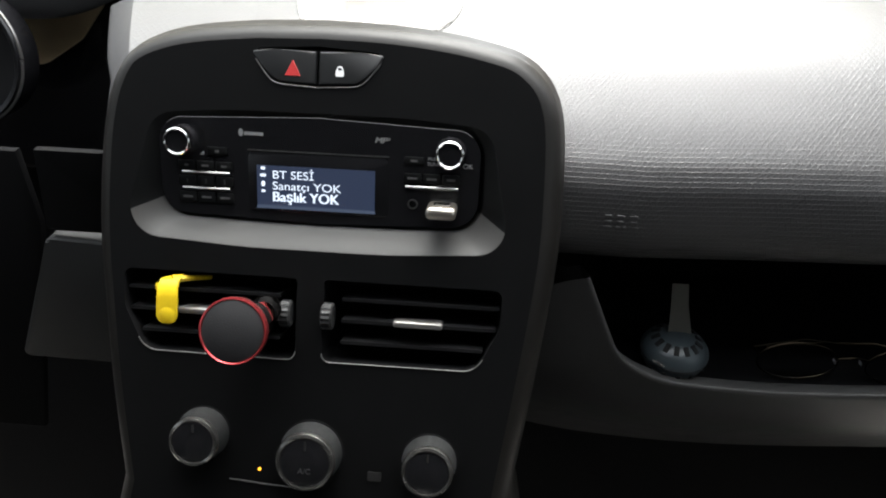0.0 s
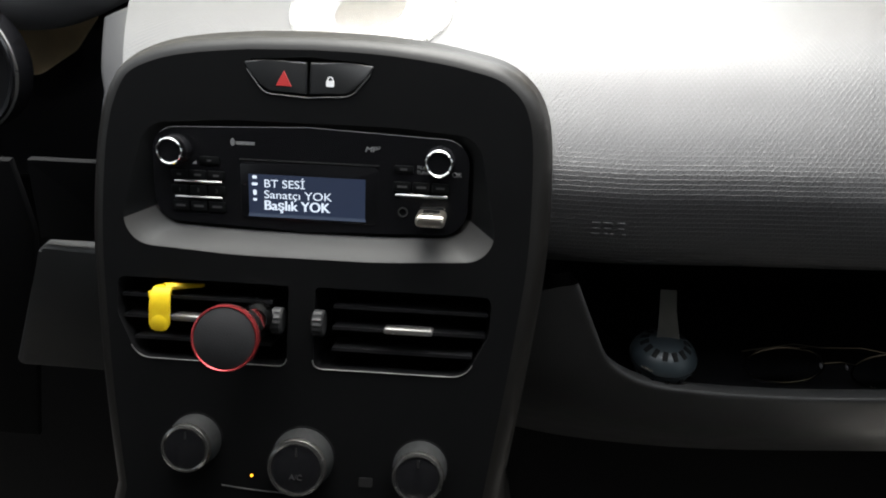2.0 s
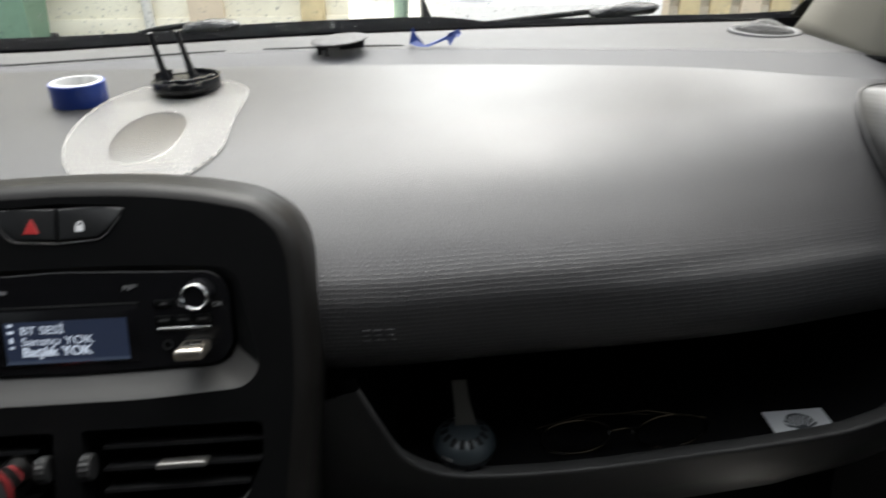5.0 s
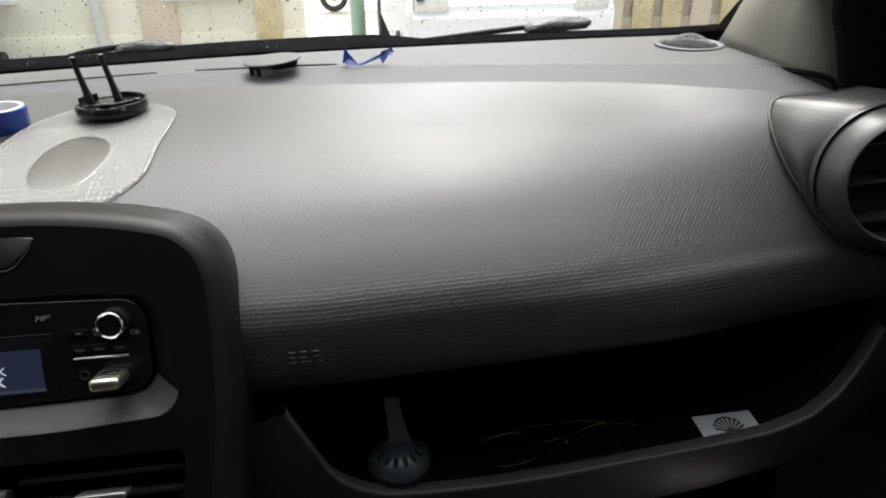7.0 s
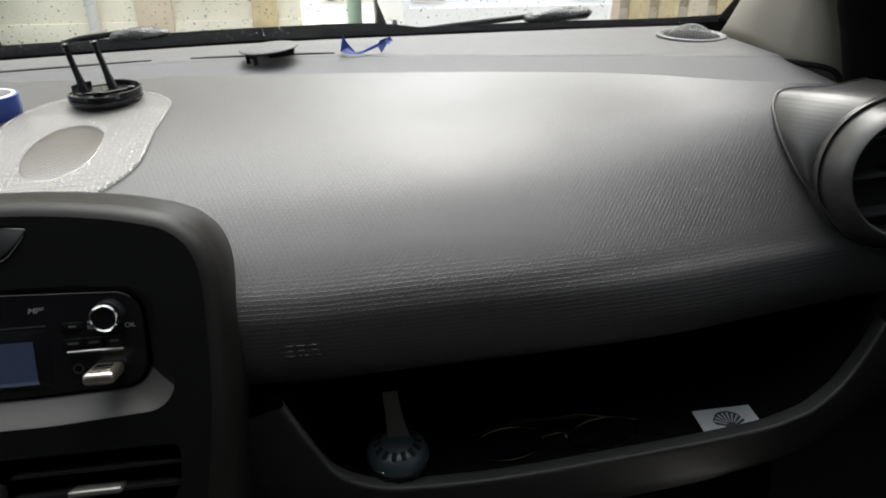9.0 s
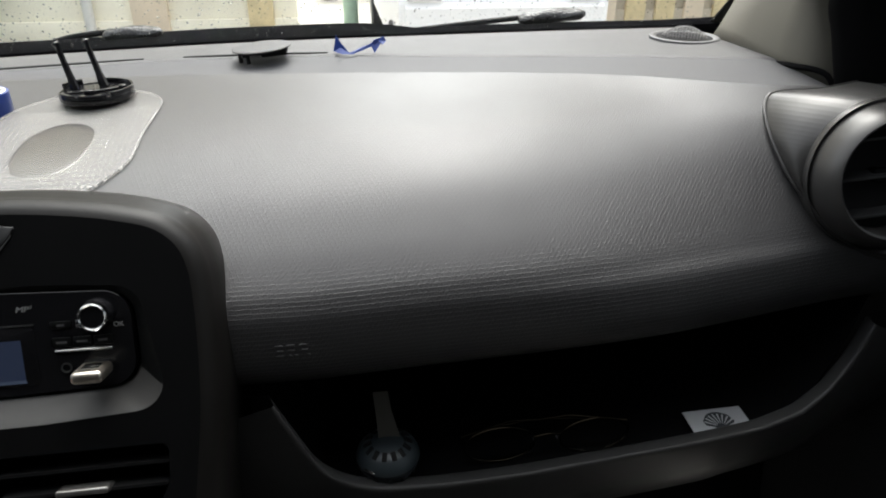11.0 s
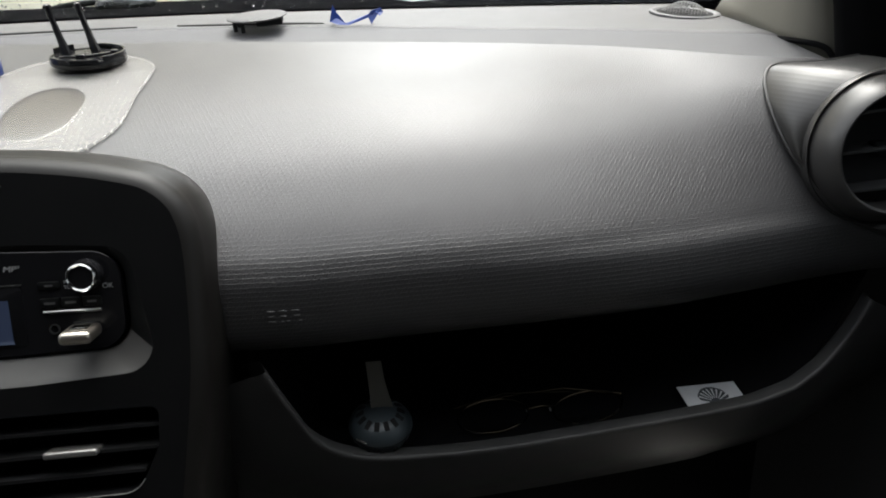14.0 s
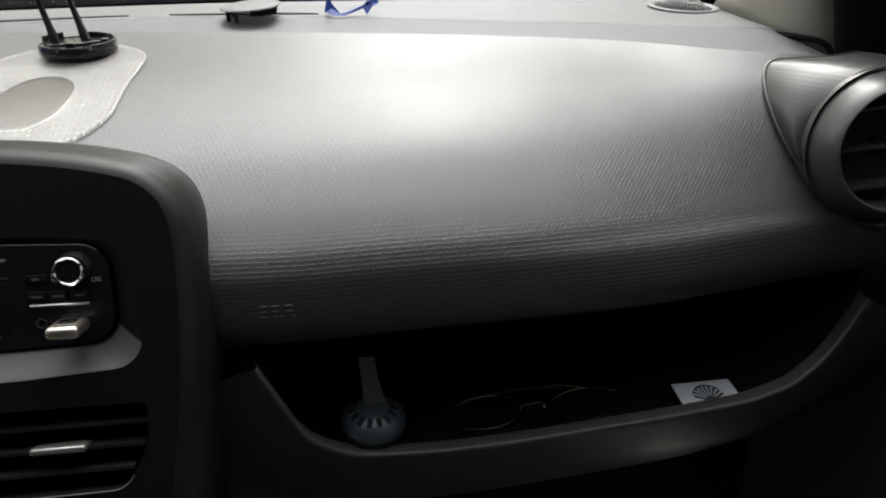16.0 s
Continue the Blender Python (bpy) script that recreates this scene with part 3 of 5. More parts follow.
def thumb_wheel(u, parent):
    """A knurled wheel that shows through the face beside the slats."""
    bm = bmesh.new()
    n, w, r = 32, 0.0082, 0.0098
    loops = []
    for x, k in ((-w / 2, 0.86), (-w / 2 + 0.0012, 1.0), (w / 2 - 0.0012, 1.0), (w / 2, 0.86)):
        loops.append([Vector((x, r * k * (1 - 0.06 * (i % 2)) * math.cos(2 * math.pi * i / n), r * k * (1 - 0.06 * (i % 2)) * math.sin(2 * math.pi * i / n))) for i in range(n)])
    loft(bm, loops, True, True, True)
    part("thumb_wheel", bm, WHEEL, parent, "grey knurled thumb wheel", m=at(u, 0.001, -0.002), sharp=20)


thumb_wheel(0.0112, vent_right)
thumb_wheel(-0.0185, vent_left)



def climate_knob(u, v, r, h):
    k = part("climate_knob", lathe([(r * 1.05, 0.0), (r * 1.05, 0.002), (r * 1.03, 0.004), (r * 1.0, h * 0.55), (r * 0.98, h * 0.8)], 48), KNOBMAT, stack, "satin metal rotary knob with a black cap", m=at(u, v, 0.0))
    part("base_groove", lathe([(r * 1.10, 0.0), (r * 1.10, 0.0007), (r * 1.05, 0.0009)], 48, False), SHELFMAT, k, "dark groove round the knob")
    part("silver_ring", lathe([(r * 0.99, h * 0.80), (r * 0.985, h * 0.88), (r * 0.94, h * 0.97), (r * 0.86, h * 1.0), (r * 0.82, h * 0.985), (r * 0.81, h * 0.9)], 48, False), KNOBRING, k, "bright silver ring")
    part("knob_cap", lathe([(r * 0.83, h * 0.8), (r * 0.82, h * 0.95), (r * 0.78, h * 0.965), (0.001, h * 0.95)], 48), GLOSS, k, "black centre of the knob")
    part("pointer", box(0.0014, r * 0.3, 0.0006, at(0, r * 0.55, h * 0.966)), DIM, k)
    return k


climate_knob(-0.0757, -0.0900, 0.0180, 0.021)
mid_knob = climate_knob(0.0037, -0.0985, 0.0214, 0.021)
words("marking", "A/C", 0.0055, DIMTEXT, mid_knob, at(0, -0.008, 0.0202), align="CENTER")
climate_knob(0.0890, -0.0990, 0.0186, 0.021)


part("amber_lamp", lathe([(0.0011, 0.0), (0.0011, 0.0006), (0.0004, 0.0009)], 12), LEDON, stack, "small amber indicator lamp, lit", m=at(-0.034, -0.1145, 0.0))
part("pictogram", slab(rounded([(0.045, -0.117, 0.001), (0.055, -0.117, 0.001), (0.055, -0.110, 0.001), (0.045, -0.110, 0.001)], 3), 0.0, 0.0005), DIM, stack)
part("panel_line", tube([Vector((-0.056, -0.1235, 0.0003)), Vector((-0.03, -0.1255, 0.0003)), Vector((-0.01, -0.1262, 0.0003))], 0.0006, 6), TRIM, stack)

# ---- radio ----
TILT = math.atan(0.17)
SEAT = FACE @ at(-0.0008, 0.1383, -0.003) @ Matrix.Rotation(TILT, 4, "X") @ at(0, -0.137, 0)
radio = thing("car_radio", "black car radio with lit display, set in the centre console", "radio", m=SEAT)
RS = rounded([(-0.1135, 0.1335, 0.018), (-0.1135, 0.0665, 0.019), (0, 0.063, 0), (0.1135, 0.0665, 0.019), (0.1135, 0.1335, 0.018), (0, 0.1378, 0)], 9)
rc = []
for p in RS:
    if not rc or math.dist(p, rc[-1]) > 1e-5:
        rc.append(p)
part("faceplate", slab(rc, -0.012, 0.002, 0.0016, 3), GLOSS, radio, "gloss black faceplate with rounded corners")
edge_pts = [Vector((x, y, 0.0016)) for x, y in rc if y > 0.128]
edge_pts.sort(key=lambda p: p.x)
part("faceplate_rim", tube(edge_pts, 0.00045, 6), PODMAT, radio)
DW = rounded([(-0.050, 0.1125, 0.004), (-0.050, 0.0705, 0.004), (0.050, 0.0705, 0.004), (0.050, 0.1125, 0.004)], 4)
screen = part("display_window", slab(DW, 0.001, 0.0026, 0.0005, 2), GLOSS, radio, "gloss black display surround")
part("window_edge", box(0.100, 0.0008, 0.0008, at(0, 0.1137, 0.0024)), TRIM, screen)
part("lcd_lower_edge", slab([(-0.0445, 0.0728), (0.0412, 0.0728), (0.0405, 0.0752), (-0.0437, 0.0752)], 0.0024, 0.0029), LCDLOW, screen)
part("lcd", slab([(-0.0437, 0.0752), (0.0405, 0.0752), (0.0405, 0.1035), (-0.0437, 0.1035)], 0.0024, 0.003), LCD, screen, "blue-grey lit display")
words("line_of_text", "BT SESİ", 0.0082, LCDTEXT, screen, at(-0.0328, 0.0945, 0.0031), 0.0001, wide=1.12)
words("line_of_text", "Sanatçı YOK", 0.0082, LCDTEXT, screen, at(-0.0328, 0.0866, 0.0031), 0.0001, wide=1.17)
big_text = words("line_of_text", "Başlık YOK", 0.0100, LCDTEXT, screen, at(-0.0328, 0.0782, 0.0031), 0.0001, wide=1.0)
for k, du in enumerate((0.0003, -0.0003)):
    words("line_of_text", "Başlık YOK", 0.0100, LCDTEXT, screen, at(-0.0328 + du, 0.0782, 0.00312 + 0.00002 * k), 0.0001, wide=1.0)
for v, w, h in ((0.1015, 0.0032, 0.0022), (0.0965, 0.0042, 0.0020), (0.0905, 0.0026, 0.0040), (0.0853, 0.0028, 0.0018)):
    part("status_icon", slab(rounded([(-0.0392 - w / 2, v - h / 2, h * 0.3), (-0.0392 + w / 2, v - h / 2, h * 0.3), (-0.0392 + w / 2, v + h / 2, h * 0.3), (-0.0392 - w / 2, v + h / 2, h * 0.3)], 3), 0.003, 0.0032), LCDTEXT, screen)


def radio_knob(u, v):
    k = part("radio_knob", lathe([(0.0108, 0.0), (0.0108, 0.002), (0.0098, 0.004), (0.0090, 0.011), (0.0082, 0.0125)], 40), GLOSS, radio, "black rotary knob in a chrome ring", m=at(u, v, 0.002))
    part("chrome_ring", lathe([(0.0093, 0.007), (0.0097, 0.0112), (0.0094, 0.0132), (0.0087, 0.0138), (0.0079, 0.0132), (0.0076, 0.0115)], 40, False), CHROME, k, "chrome ring")
    part("knob_cap", lathe([(0.0079, 0.010), (0.0077, 0.0124), (0.001, 0.0122)], 40), GLOSS, k)


radio_knob(-0.0952, 0.1186)
radio_knob(0.0928, 0.1190)


STRIP = material("satin_chrome_strip", (0.36, 0.355, 0.345), 0.3, 0.9, vary=0.05, bump=0.0)


def radio_button(u0, u1, v0, v1, text="", bar=0.0, size=0.0042):
    b = part("radio_button", slab(rounded([(u0, v0, 0.0012), (u1, v0, 0.0012), (u1, v1, 0.0012), (u0, v1, 0.0012)], 3), 0.001, 0.0032, 0.0007, 2), BLACK, radio, "small black button")
    c = ((u0 + u1) / 2, (v0 + v1) / 2)
    if text:
        words("marking", text, size, PRESET, b, at(c[0], c[1] - size * 0.35, 0.0033), 0.0001, "CENTER")
    elif bar:
        part("marking", box(bar, 0.0015, 0.0003, at(c[0], c[1], 0.0033)), PRESET, b)
    # A pale strip paints the highlight on the button's upper edge.
    part("edge_highlight", box((u1 - u0) * 0.86, 0.00035, 0.0004, at(c[0], v1 - 0.0003, 0.0027)), PODMAT, b)
    return b


radio_button(-0.0790, -0.0645, 0.1085, 0.1145, bar=0.003)
for i in range(3):
    u = -0.1005 + i * 0.0135
    radio_button(u, u + 0.0125, 0.0975, 0.1042, bar=(0.003, 0.005, 0.004)[i])
    radio_button(u, u + 0.0125, 0.0862, 0.0936, text=str(i + 1))
    radio_button(u, u + 0.0125, 0.0742, 0.0822, bar=0.007)
for v in (0.0956, 0.0842):
    part("chrome_strip", box(0.0345, 0.0014, 0.0030, at(-0.0805, v, 0.0026) @ Matrix.Rotation(radians(-38), 4, "X"), 0.0003), STRIP, radio, "thin chrome strip")
radio_button(0.0605, 0.0745, 0.1095, 0.1150, bar=0.005)
for i in range(3):
    u = 0.0605 + i * 0.0135
    radio_button(u, u + 0.0125, 0.0965, 0.1035, bar=(0.007, 0.007, 0.006)[i])
part("chrome_strip", box(0.037, 0.0014, 0.0030, at(0.0805, 0.0935, 0.0026) @ Matrix.Rotation(radians(-38), 4, "X"), 0.0003), STRIP, radio, "thin chrome strip")
words("marking", "FILE", 0.0034, LABEL, radio, at(0.0770, 0.1128, 0.0021), 0.0001)
words("marking", "TUNE", 0.0034, LABEL, radio, at(0.0766, 0.1093, 0.0021), 0.0001)
words("marking", "OK", 0.0048, LABEL, radio, at(0.1015, 0.1085, 0.0021), 0.0001)
for du in (0.0, 0.0004):
    words("marking", "MP", 0.0054, LABEL, radio, at(0.0395 + du, 0.1232, 0.0021 + du * 0.1), 0.0001, wide=1.2, slant=0.28)
words("marking", "3", 0.0032, LABEL, radio, at(0.0485, 0.1250, 0.0021), 0.0001, wide=1.2, slant=0.28)
part("marking", slab(ring_xy := [(-0.0546 + 0.0017 * math.cos(a), 0.1255 + 0.0027 * math.sin(a)) for a in [2 * math.pi * i / 20 for i in range(20)]], 0.0019, 0.0022), LABEL, radio)
part("marking", box(0.0135, 0.0022, 0.0003, at(-0.0455, 0.1250, 0.0021)), LABEL, radio)
part("volume_mark", slab([(-0.0850, 0.1085), (-0.0815, 0.1085), (-0.0815, 0.1112)], 0.0019, 0.0022), LABEL, radio)
part("jack_socket", lathe([(0.0036, 0.0), (0.0036, 0.001), (0.0027, 0.001), (0.0024, -0.004), (0.0005, -0.004)], 24, False), TRIM, radio, "round socket", m=at(0.0675, 0.0815, 0.002))
part("usb_socket", box(0.017, 0.007, 0.002, at(0.0885, 0.0825, 0.0022), 0.0005), DARK, radio)

usb = thing("usb_stick", "short metal USB stick plugged into the radio", "usb stick", m=SEAT @ at(0.088, 0.0825, 0.002))
part("casing", box(0.0205, 0.0088, 0.026, at(0.001, -0.0014, 0.0148), 0.0034, 3), STEEL, usb, "brushed pale metal casing")
part("plug", box(0.012, 0.0045, 0.004, at(0, 0, 0.002)), CHROME, usb)
part("slider", box(0.0115, 0.001, 0.010, at(0.001, 0.0029, 0.014), 0.0004), CHROME, usb)

# ---- things on the console ----
holder = thing("magnetic_phone_holder", "round black magnetic phone holder with red ring on a vent", "phone holder", m=FACE @ at(-0.0432, -0.0072, 0.0))
TILT_D = Matrix.Rotation(radians(-4), 4, "X") @ Matrix.Rotation(radians(2), 4, "Y")
part("magnet_pad", lathe([(0.0195, 0.033), (0.0205, 0.034), (0.0205, 0.0405), (0.0195, 0.0412), (0.0005, 0.0412)], 56), RUBBER, holder, "black rubber magnet pad", m=TILT_D)
part("red_ring", lathe([(0.0205, 0.0405), (0.0212, 0.0412), (0.0222, 0.0408), (0.0224, 0.039), (0.0222, 0.035), (0.0205, 0.033)], 56, False), REDMETAL, holder, "red anodised ring", m=TILT_D)
part("back_shell", lathe([(0.012, 0.026), (0.0195, 0.030), (0.0222, 0.034), (0.0205, 0.036)], 48), BLACK, holder, m=TILT_D)
part("ball_collar", lathe([(0.0085, 0.008), (0.0105, 0.011), (0.0108, 0.017), (0.0095, 0.021), (0.008, 0.027)], 32), CHROME, holder, "silver collar round the ball joint", m=at(0.013, 0.013, 0) @ Matrix.Rotation(radians(8), 4, "Y"))
part("clip", box(0.014, 0.02, 0.018, at(0.008, 0.004, 0.002), 0.003, 3), BLACK, holder)

clip = thing("vent_clip_freshener", "yellow translucent air freshener clip hanging on an air vent slat", "air freshener", m=FACE @ at(-0.1035, 0.0, 0.0))
tongue = bmesh.new()
rows = []
for y, z, w in ((0.0205, -0.012, 0.0055), (0.0215, 0.002, 0.006), (0.0205, 0.0075, 0.0066), (0.0165, 0.0105, 0.0070), (0.010, 0.0112, 0.0072), (0.002, 0.0112, 0.0073), (-0.004, 0.0110, 0.0072), (-0.0075, 0.0108, 0.0055), (-0.0088, 0.0107, 0.0025)):
    rows.append((y, z, w))
loops = []
for i, (y, z, w) in enumerate(rows):
    t = 0.0011
    a = rows[max(i - 1, 0)]
    b = rows[min(i + 1, len(rows) - 1)]
    d = Vector((0, b[0] - a[0], b[1] - a[1])).normalized()
    n = Vector((0, -d.z, d.y))
    loops.append([Vector((sx * w, y, z)) + n * sn * t for sx, sn in ((-1, -1), (1, -1), (1, 1), (-1, 1))])
loft(tongue, loops, True, True, True)
bmesh.ops.bevel(tongue, geom=[e for e in tongue.edges if e.calc_length() > 0.002 and e.calc_face_angle(0) > 0.8], offset=0.0005, segments=2, affect="EDGES")
part("hook", tongue, YELLOW, clip, m=at(0.004, 0, 0))
part("scent_disc", lathe([(0.0058, 0.0), (0.0058, 0.0007), (0.0052, 0.001), (0.0005, 0.001)], 28), YELLOW, clip, m=at(0.004, -0.0025, 0.0113 ))
tail = spline([Vector((0.004, 0.0212, 0.004)), Vector((0.010, 0.0216, -0.002)), Vector((0.017, 0.0212, -0.010)), Vector((0.023, 0.0205, -0.019))], 12)
part("tail", tube(tail, 0.0026, 8, taper=[1.2 - 0.05 * i for i in range(13)]), YELLOW, clip, "curved tail reaching into the vent")
part("side_lug", box(0.003, 0.005, 0.002, at(-0.0035, 0.0165, 0.0095), 0.0006), YELLOW, clip)

# ---- things on the dashboard ----
def skin_z(x, y):
    prof = pad_profile(x)
    return float(np.interp(y, [p[0] for p in prof[6:]], [p[1] for p in prof[6:]]))


MAT_SMOOTH = 0.318  # behind this line the mat is plain


def gel_material():
    m, nt, b = nodes_of("clear_gel")
    b.inputs["Base Color"].default_value = (0.5, 0.49, 0.46, 1)
    b.inputs["Roughness"].default_value = 0.22
    sep = nt.nodes.new("ShaderNodeSeparateXYZ")
    nt.links.new(nt.nodes.new("ShaderNodeTexCoord").outputs["Object"], sep.inputs[0])
    waves = []
    for sign in (1.0, -1.0):
        along = math_node(nt, "ADD", math_node(nt, "MULTIPLY", sep.outputs["X"], 0.8), math_node(nt, "MULTIPLY", sep.outputs["Y"], 0.6 * sign))
        waves.append(math_node(nt, "SINE", math_node(nt, "MULTIPLY", along, 2 * math.pi / 0.0084)))
    weave = math_node(nt, "MULTIPLY", waves[0], waves[1])
    spots = nt.nodes.new("ShaderNodeTexNoise")
    spots.inputs["Scale"].default_value, spots.inputs["Detail"].default_value = 260, 3
    nt.links.new(nt.nodes.new("ShaderNodeTexCoord").outputs["Object"], spots.inputs["Vector"])
    front = math_node(nt, "MULTIPLY", math_node(nt, "SUBTRACT", MAT_SMOOTH, sep.outputs["Y"]), 400.0)
    front = math_node(nt, "MINIMUM", math_node(nt, "MAXIMUM", front, 0.0), 1.0)
    patchy = nt.nodes.new("ShaderNodeTexNoise")
    patchy.inputs["Scale"].default_value = 45
    nt.links.new(nt.nodes.new("ShaderNodeTexCoord").outputs["Object"], patchy.inputs["Vector"])
    weave = math_node(nt, "MULTIPLY", math_node(nt, "MULTIPLY", weave, front), math_node(nt, "ADD", patchy.outputs["Fac"], 0.25))
    bumps = math_node(nt, "ADD", math_node(nt, "MULTIPLY", math_node(nt, "MAXIMUM", weave, 0.0), 0.30), math_node(nt, "MULTIPLY", front, 0.04))
    nt.links.new(math_node(nt, "ADD", math_node(nt, "ADD", bumps, 0.11), math_node(nt, "MULTIPLY", spots.outputs["Fac"], 0.22)), b.inputs["Alpha"])
    bp = nt.nodes.new("ShaderNodeBump")
    bp.inputs["Strength"].default_value, bp.inputs["Distance"].default_value = 0.5, 0.0012
    nt.links.new(math_node(nt, "ADD", weave, math_node(nt, "MULTIPLY", spots.outputs["Fac"], 0.8)), bp.inputs["Height"])
    nt.links.new(bp.outputs["Normal"], b.inputs["Normal"])
    return m


GEL = gel_material()
MAT_LINE = [(0.012, 0.150), (-0.0085, 0.164), (-0.026, 0.184), (-0.0415, 0.207), (-0.0495, 0.233), (-0.0525, 0.262), (-0.0490, 0.295), (-0.0400, 0.327), (-0.0215, 0.350), (-0.003, 0.361), (0.026, 0.368), (0.058, 0.366), (0.082, 0.354), (0.0975, 0.332), (0.0982, 0.306), (0.0945, 0.268), (0.0932, 0.236), (0.0905, 0.2125), (0.0795, 0.1935), (0.0645, 0.1775), (0.044, 0.1585)]


def drape(outline, lift, thick, inset=0.0, rings_n=8):
    """A sheet over the dashboard skin, from a closed outline in plan."""
    pts = [p.to_2d() for p in closed_spline([Vector((*p, 0)) for p in outline], 72)]
    c = sum(pts, Vector((0, 0))) / len(pts)
    bm = bmesh.new()
    loops = [[Vector((p.x, p.y, skin_z(p.x, p.y) + lift)) for p in pts]]
    loops.append([Vector((p.x, p.y, skin_z(p.x, p.y) + lift + thick * 0.7)) for p in pts])
    for k in range(rings_n):
        f = 0.985 * (1 - k / rings_n)
        loops.append([Vector((q.x, q.y, skin_z(q.x, q.y) + lift + thick)) for q in (c + (p - c) * f for p in pts)])
    loft(bm, loops, True, False, True)
    return bm


mat_thing = thing("dashboard_gel_mat", "clear textured non-slip gel mat lying on the dashboard", "dashboard mat")
OVAL = [(0.0035, 0.2020), (-0.0045, 0.2130), (-0.0085, 0.232), (-0.0045, 0.262), (0.008, 0.282), (0.022, 0.288), (0.037, 0.284), (0.0505, 0.267), (0.0530, 0.239), (0.0455, 0.2125), (0.0255, 0.1975)]


def mat_sheet():
    """The textured sheet, open where the smooth oval lies."""
    rim, hole = ([p.to_2d() for p in closed_spline([Vector((*p, 0)) for p in line], 84)] for line in (MAT_LINE, OVAL))
    bm = bmesh.new()
    loops = [[Vector((p.x, p.y, skin_z(p.x, p.y) + 0.0008)) for p in rim]]
    for k in range(7):
        row = [p.lerp(q, 0.012 + 0.988 * k / 6) for p, q in zip(rim, hole)]
        loops.append([Vector((p.x, p.y, skin_z(p.x, p.y) + 0.003)) for p in row])
    loft(bm, loops, True)
    return bm


part("mat_sheet", mat_sheet(), GEL, mat_thing)
GELCLEAR = clear("smooth_clear_gel", (0.90, 0.88, 0.84), 0.08, 0.25)
part("smooth_oval", drape(OVAL, 0.0018, 0.0006), GELCLEAR, mat_thing, "smooth clear oval")
edge = [p.to_2d() for p in closed_spline([Vector((*p, 0)) for p in MAT_LINE], 90)]
edge.append(edge[0])
part("mat_rim", tube([Vector((p.x, p.y, skin_z(p.x, p.y) + 0.002)) for p in edge], 0.0011, 6, cap=False), GEL, mat_thing)

cx, cy = 0.0345, 0.347
cz = skin_z(cx, cy) + 0.0035
mount = thing("phone_mount_base", "black round phone mount base with two prongs on the mat", "phone mount", m=at(cx, cy, cz))
R0 = 0.0345
part("base_ring", lathe([(R0 * 0.97, 0.0), (R0, 0.0015), (R0, 0.0068), (R0 * 0.985, 0.0076), (R0 * 0.95, 0.0076), (R0 * 0.94, 0.0068), (0.001, 0.0058)], 56), GLOSS, mount, "gloss black dished ring")


def rim_wall(a0, a1, h):
    """A stretch of the ring's raised wall, between two angles."""
    n = max(4, int((a1 - a0) / 6))
    bm = bmesh.new()
    loops = []
    for i in range(n + 1):
        a = radians(a0 + (a1 - a0) * i / n)
        loops.append([Vector((math.cos(a) * r, math.sin(a) * r, z)) for r, z in ((R0, 0.006), (R0, h - 0.0006), (R0 * 0.985, h), (R0 * 0.955, h), (R0 * 0.94, h - 0.0006), (R0 * 0.94, 0.006))])
    loft(bm, loops, True, True, True)
    return bm


for a0, a1, h in ((-52, 34, 0.0118), (42, 88, 0.0118), (128, 168, 0.0126), (214, 252, 0.0100), (258, 300, 0.0100)):
    part("rim_wall", rim_wall(a0, a1, h), GLOSS, mount)
for a, w, l in ((20, 0.005, 0.052), (110, 0.003, 0.050)):
    part("rib", box(l, w, 0.003, Matrix.Rotation(radians(a), 4, "Z") @ at(0, 0, 0.0068), 0.001), GLOSS, mount)
part("cross_bar", box(0.032, 0.0035, 0.003, at(0.013, -0.0095, 0.0095) @ Matrix.Rotation(radians(34), 4, "Z"), 0.0008), GLOSS, mount)
part("latch", box(0.009, 0.006, 0.0075, at(0.000, -0.021, 0.0092), 0.0014), GLOSS, mount)
part("latch", box(0.007, 0.006, 0.0075, at(0.026, -0.003, 0.0092), 0.0014), GLOSS, mount)


def prong(x0, y0, dx, dy, h):
    line = [Vector((x0 + dx * f, y0 + dy * f, 0.006 + h * f)) for f in (0, 0.06, 0.18, 0.3, 0.6, 0.88, 0.92, 0.97, 1.0)]
    bm = tube(line, 0.0042, 8, taper=[1.15, 1.15, 1.05, 0.85, 0.72, 0.7, 0.95, 1.0, 0.6])
    part("prong", bm, GLOSS, mount, "upright prong with a hooked tip")


prong(-0.021, 0.005, -0.012, 0.010, 0.046)
prong(0.003, 0.016, -0.012, 0.010, 0.046)

tx, ty = -0.0685, 0.3335
tz = skin_z(tx, ty)
tape = thing("tape_roll", "roll of blue vinyl tape with a white core, on the dashboard", "tape roll", m=at(tx, ty, tz - 0.0012))
part("tape_band", lathe([(0.0226, 0.0003), (0.0258, 0.0), (0.0262, 0.0008), (0.0262, 0.0215), (0.0256, 0.022), (0.0226, 0.0218), (0.0226, 0.0003)], 64, False), BLUETAPE, tape, "blue vinyl tape")
part("core", lathe([(0.0205, 0.0012), (0.0224, 0.0012), (0.0226, 0.0217), (0.0238, 0.0222), (0.0226, 0.0226), (0.0208, 0.0224), (0.0202, 0.012), (0.0205, 0.0012)], 64, False), CARDCORE, tape, "white cardboard core")

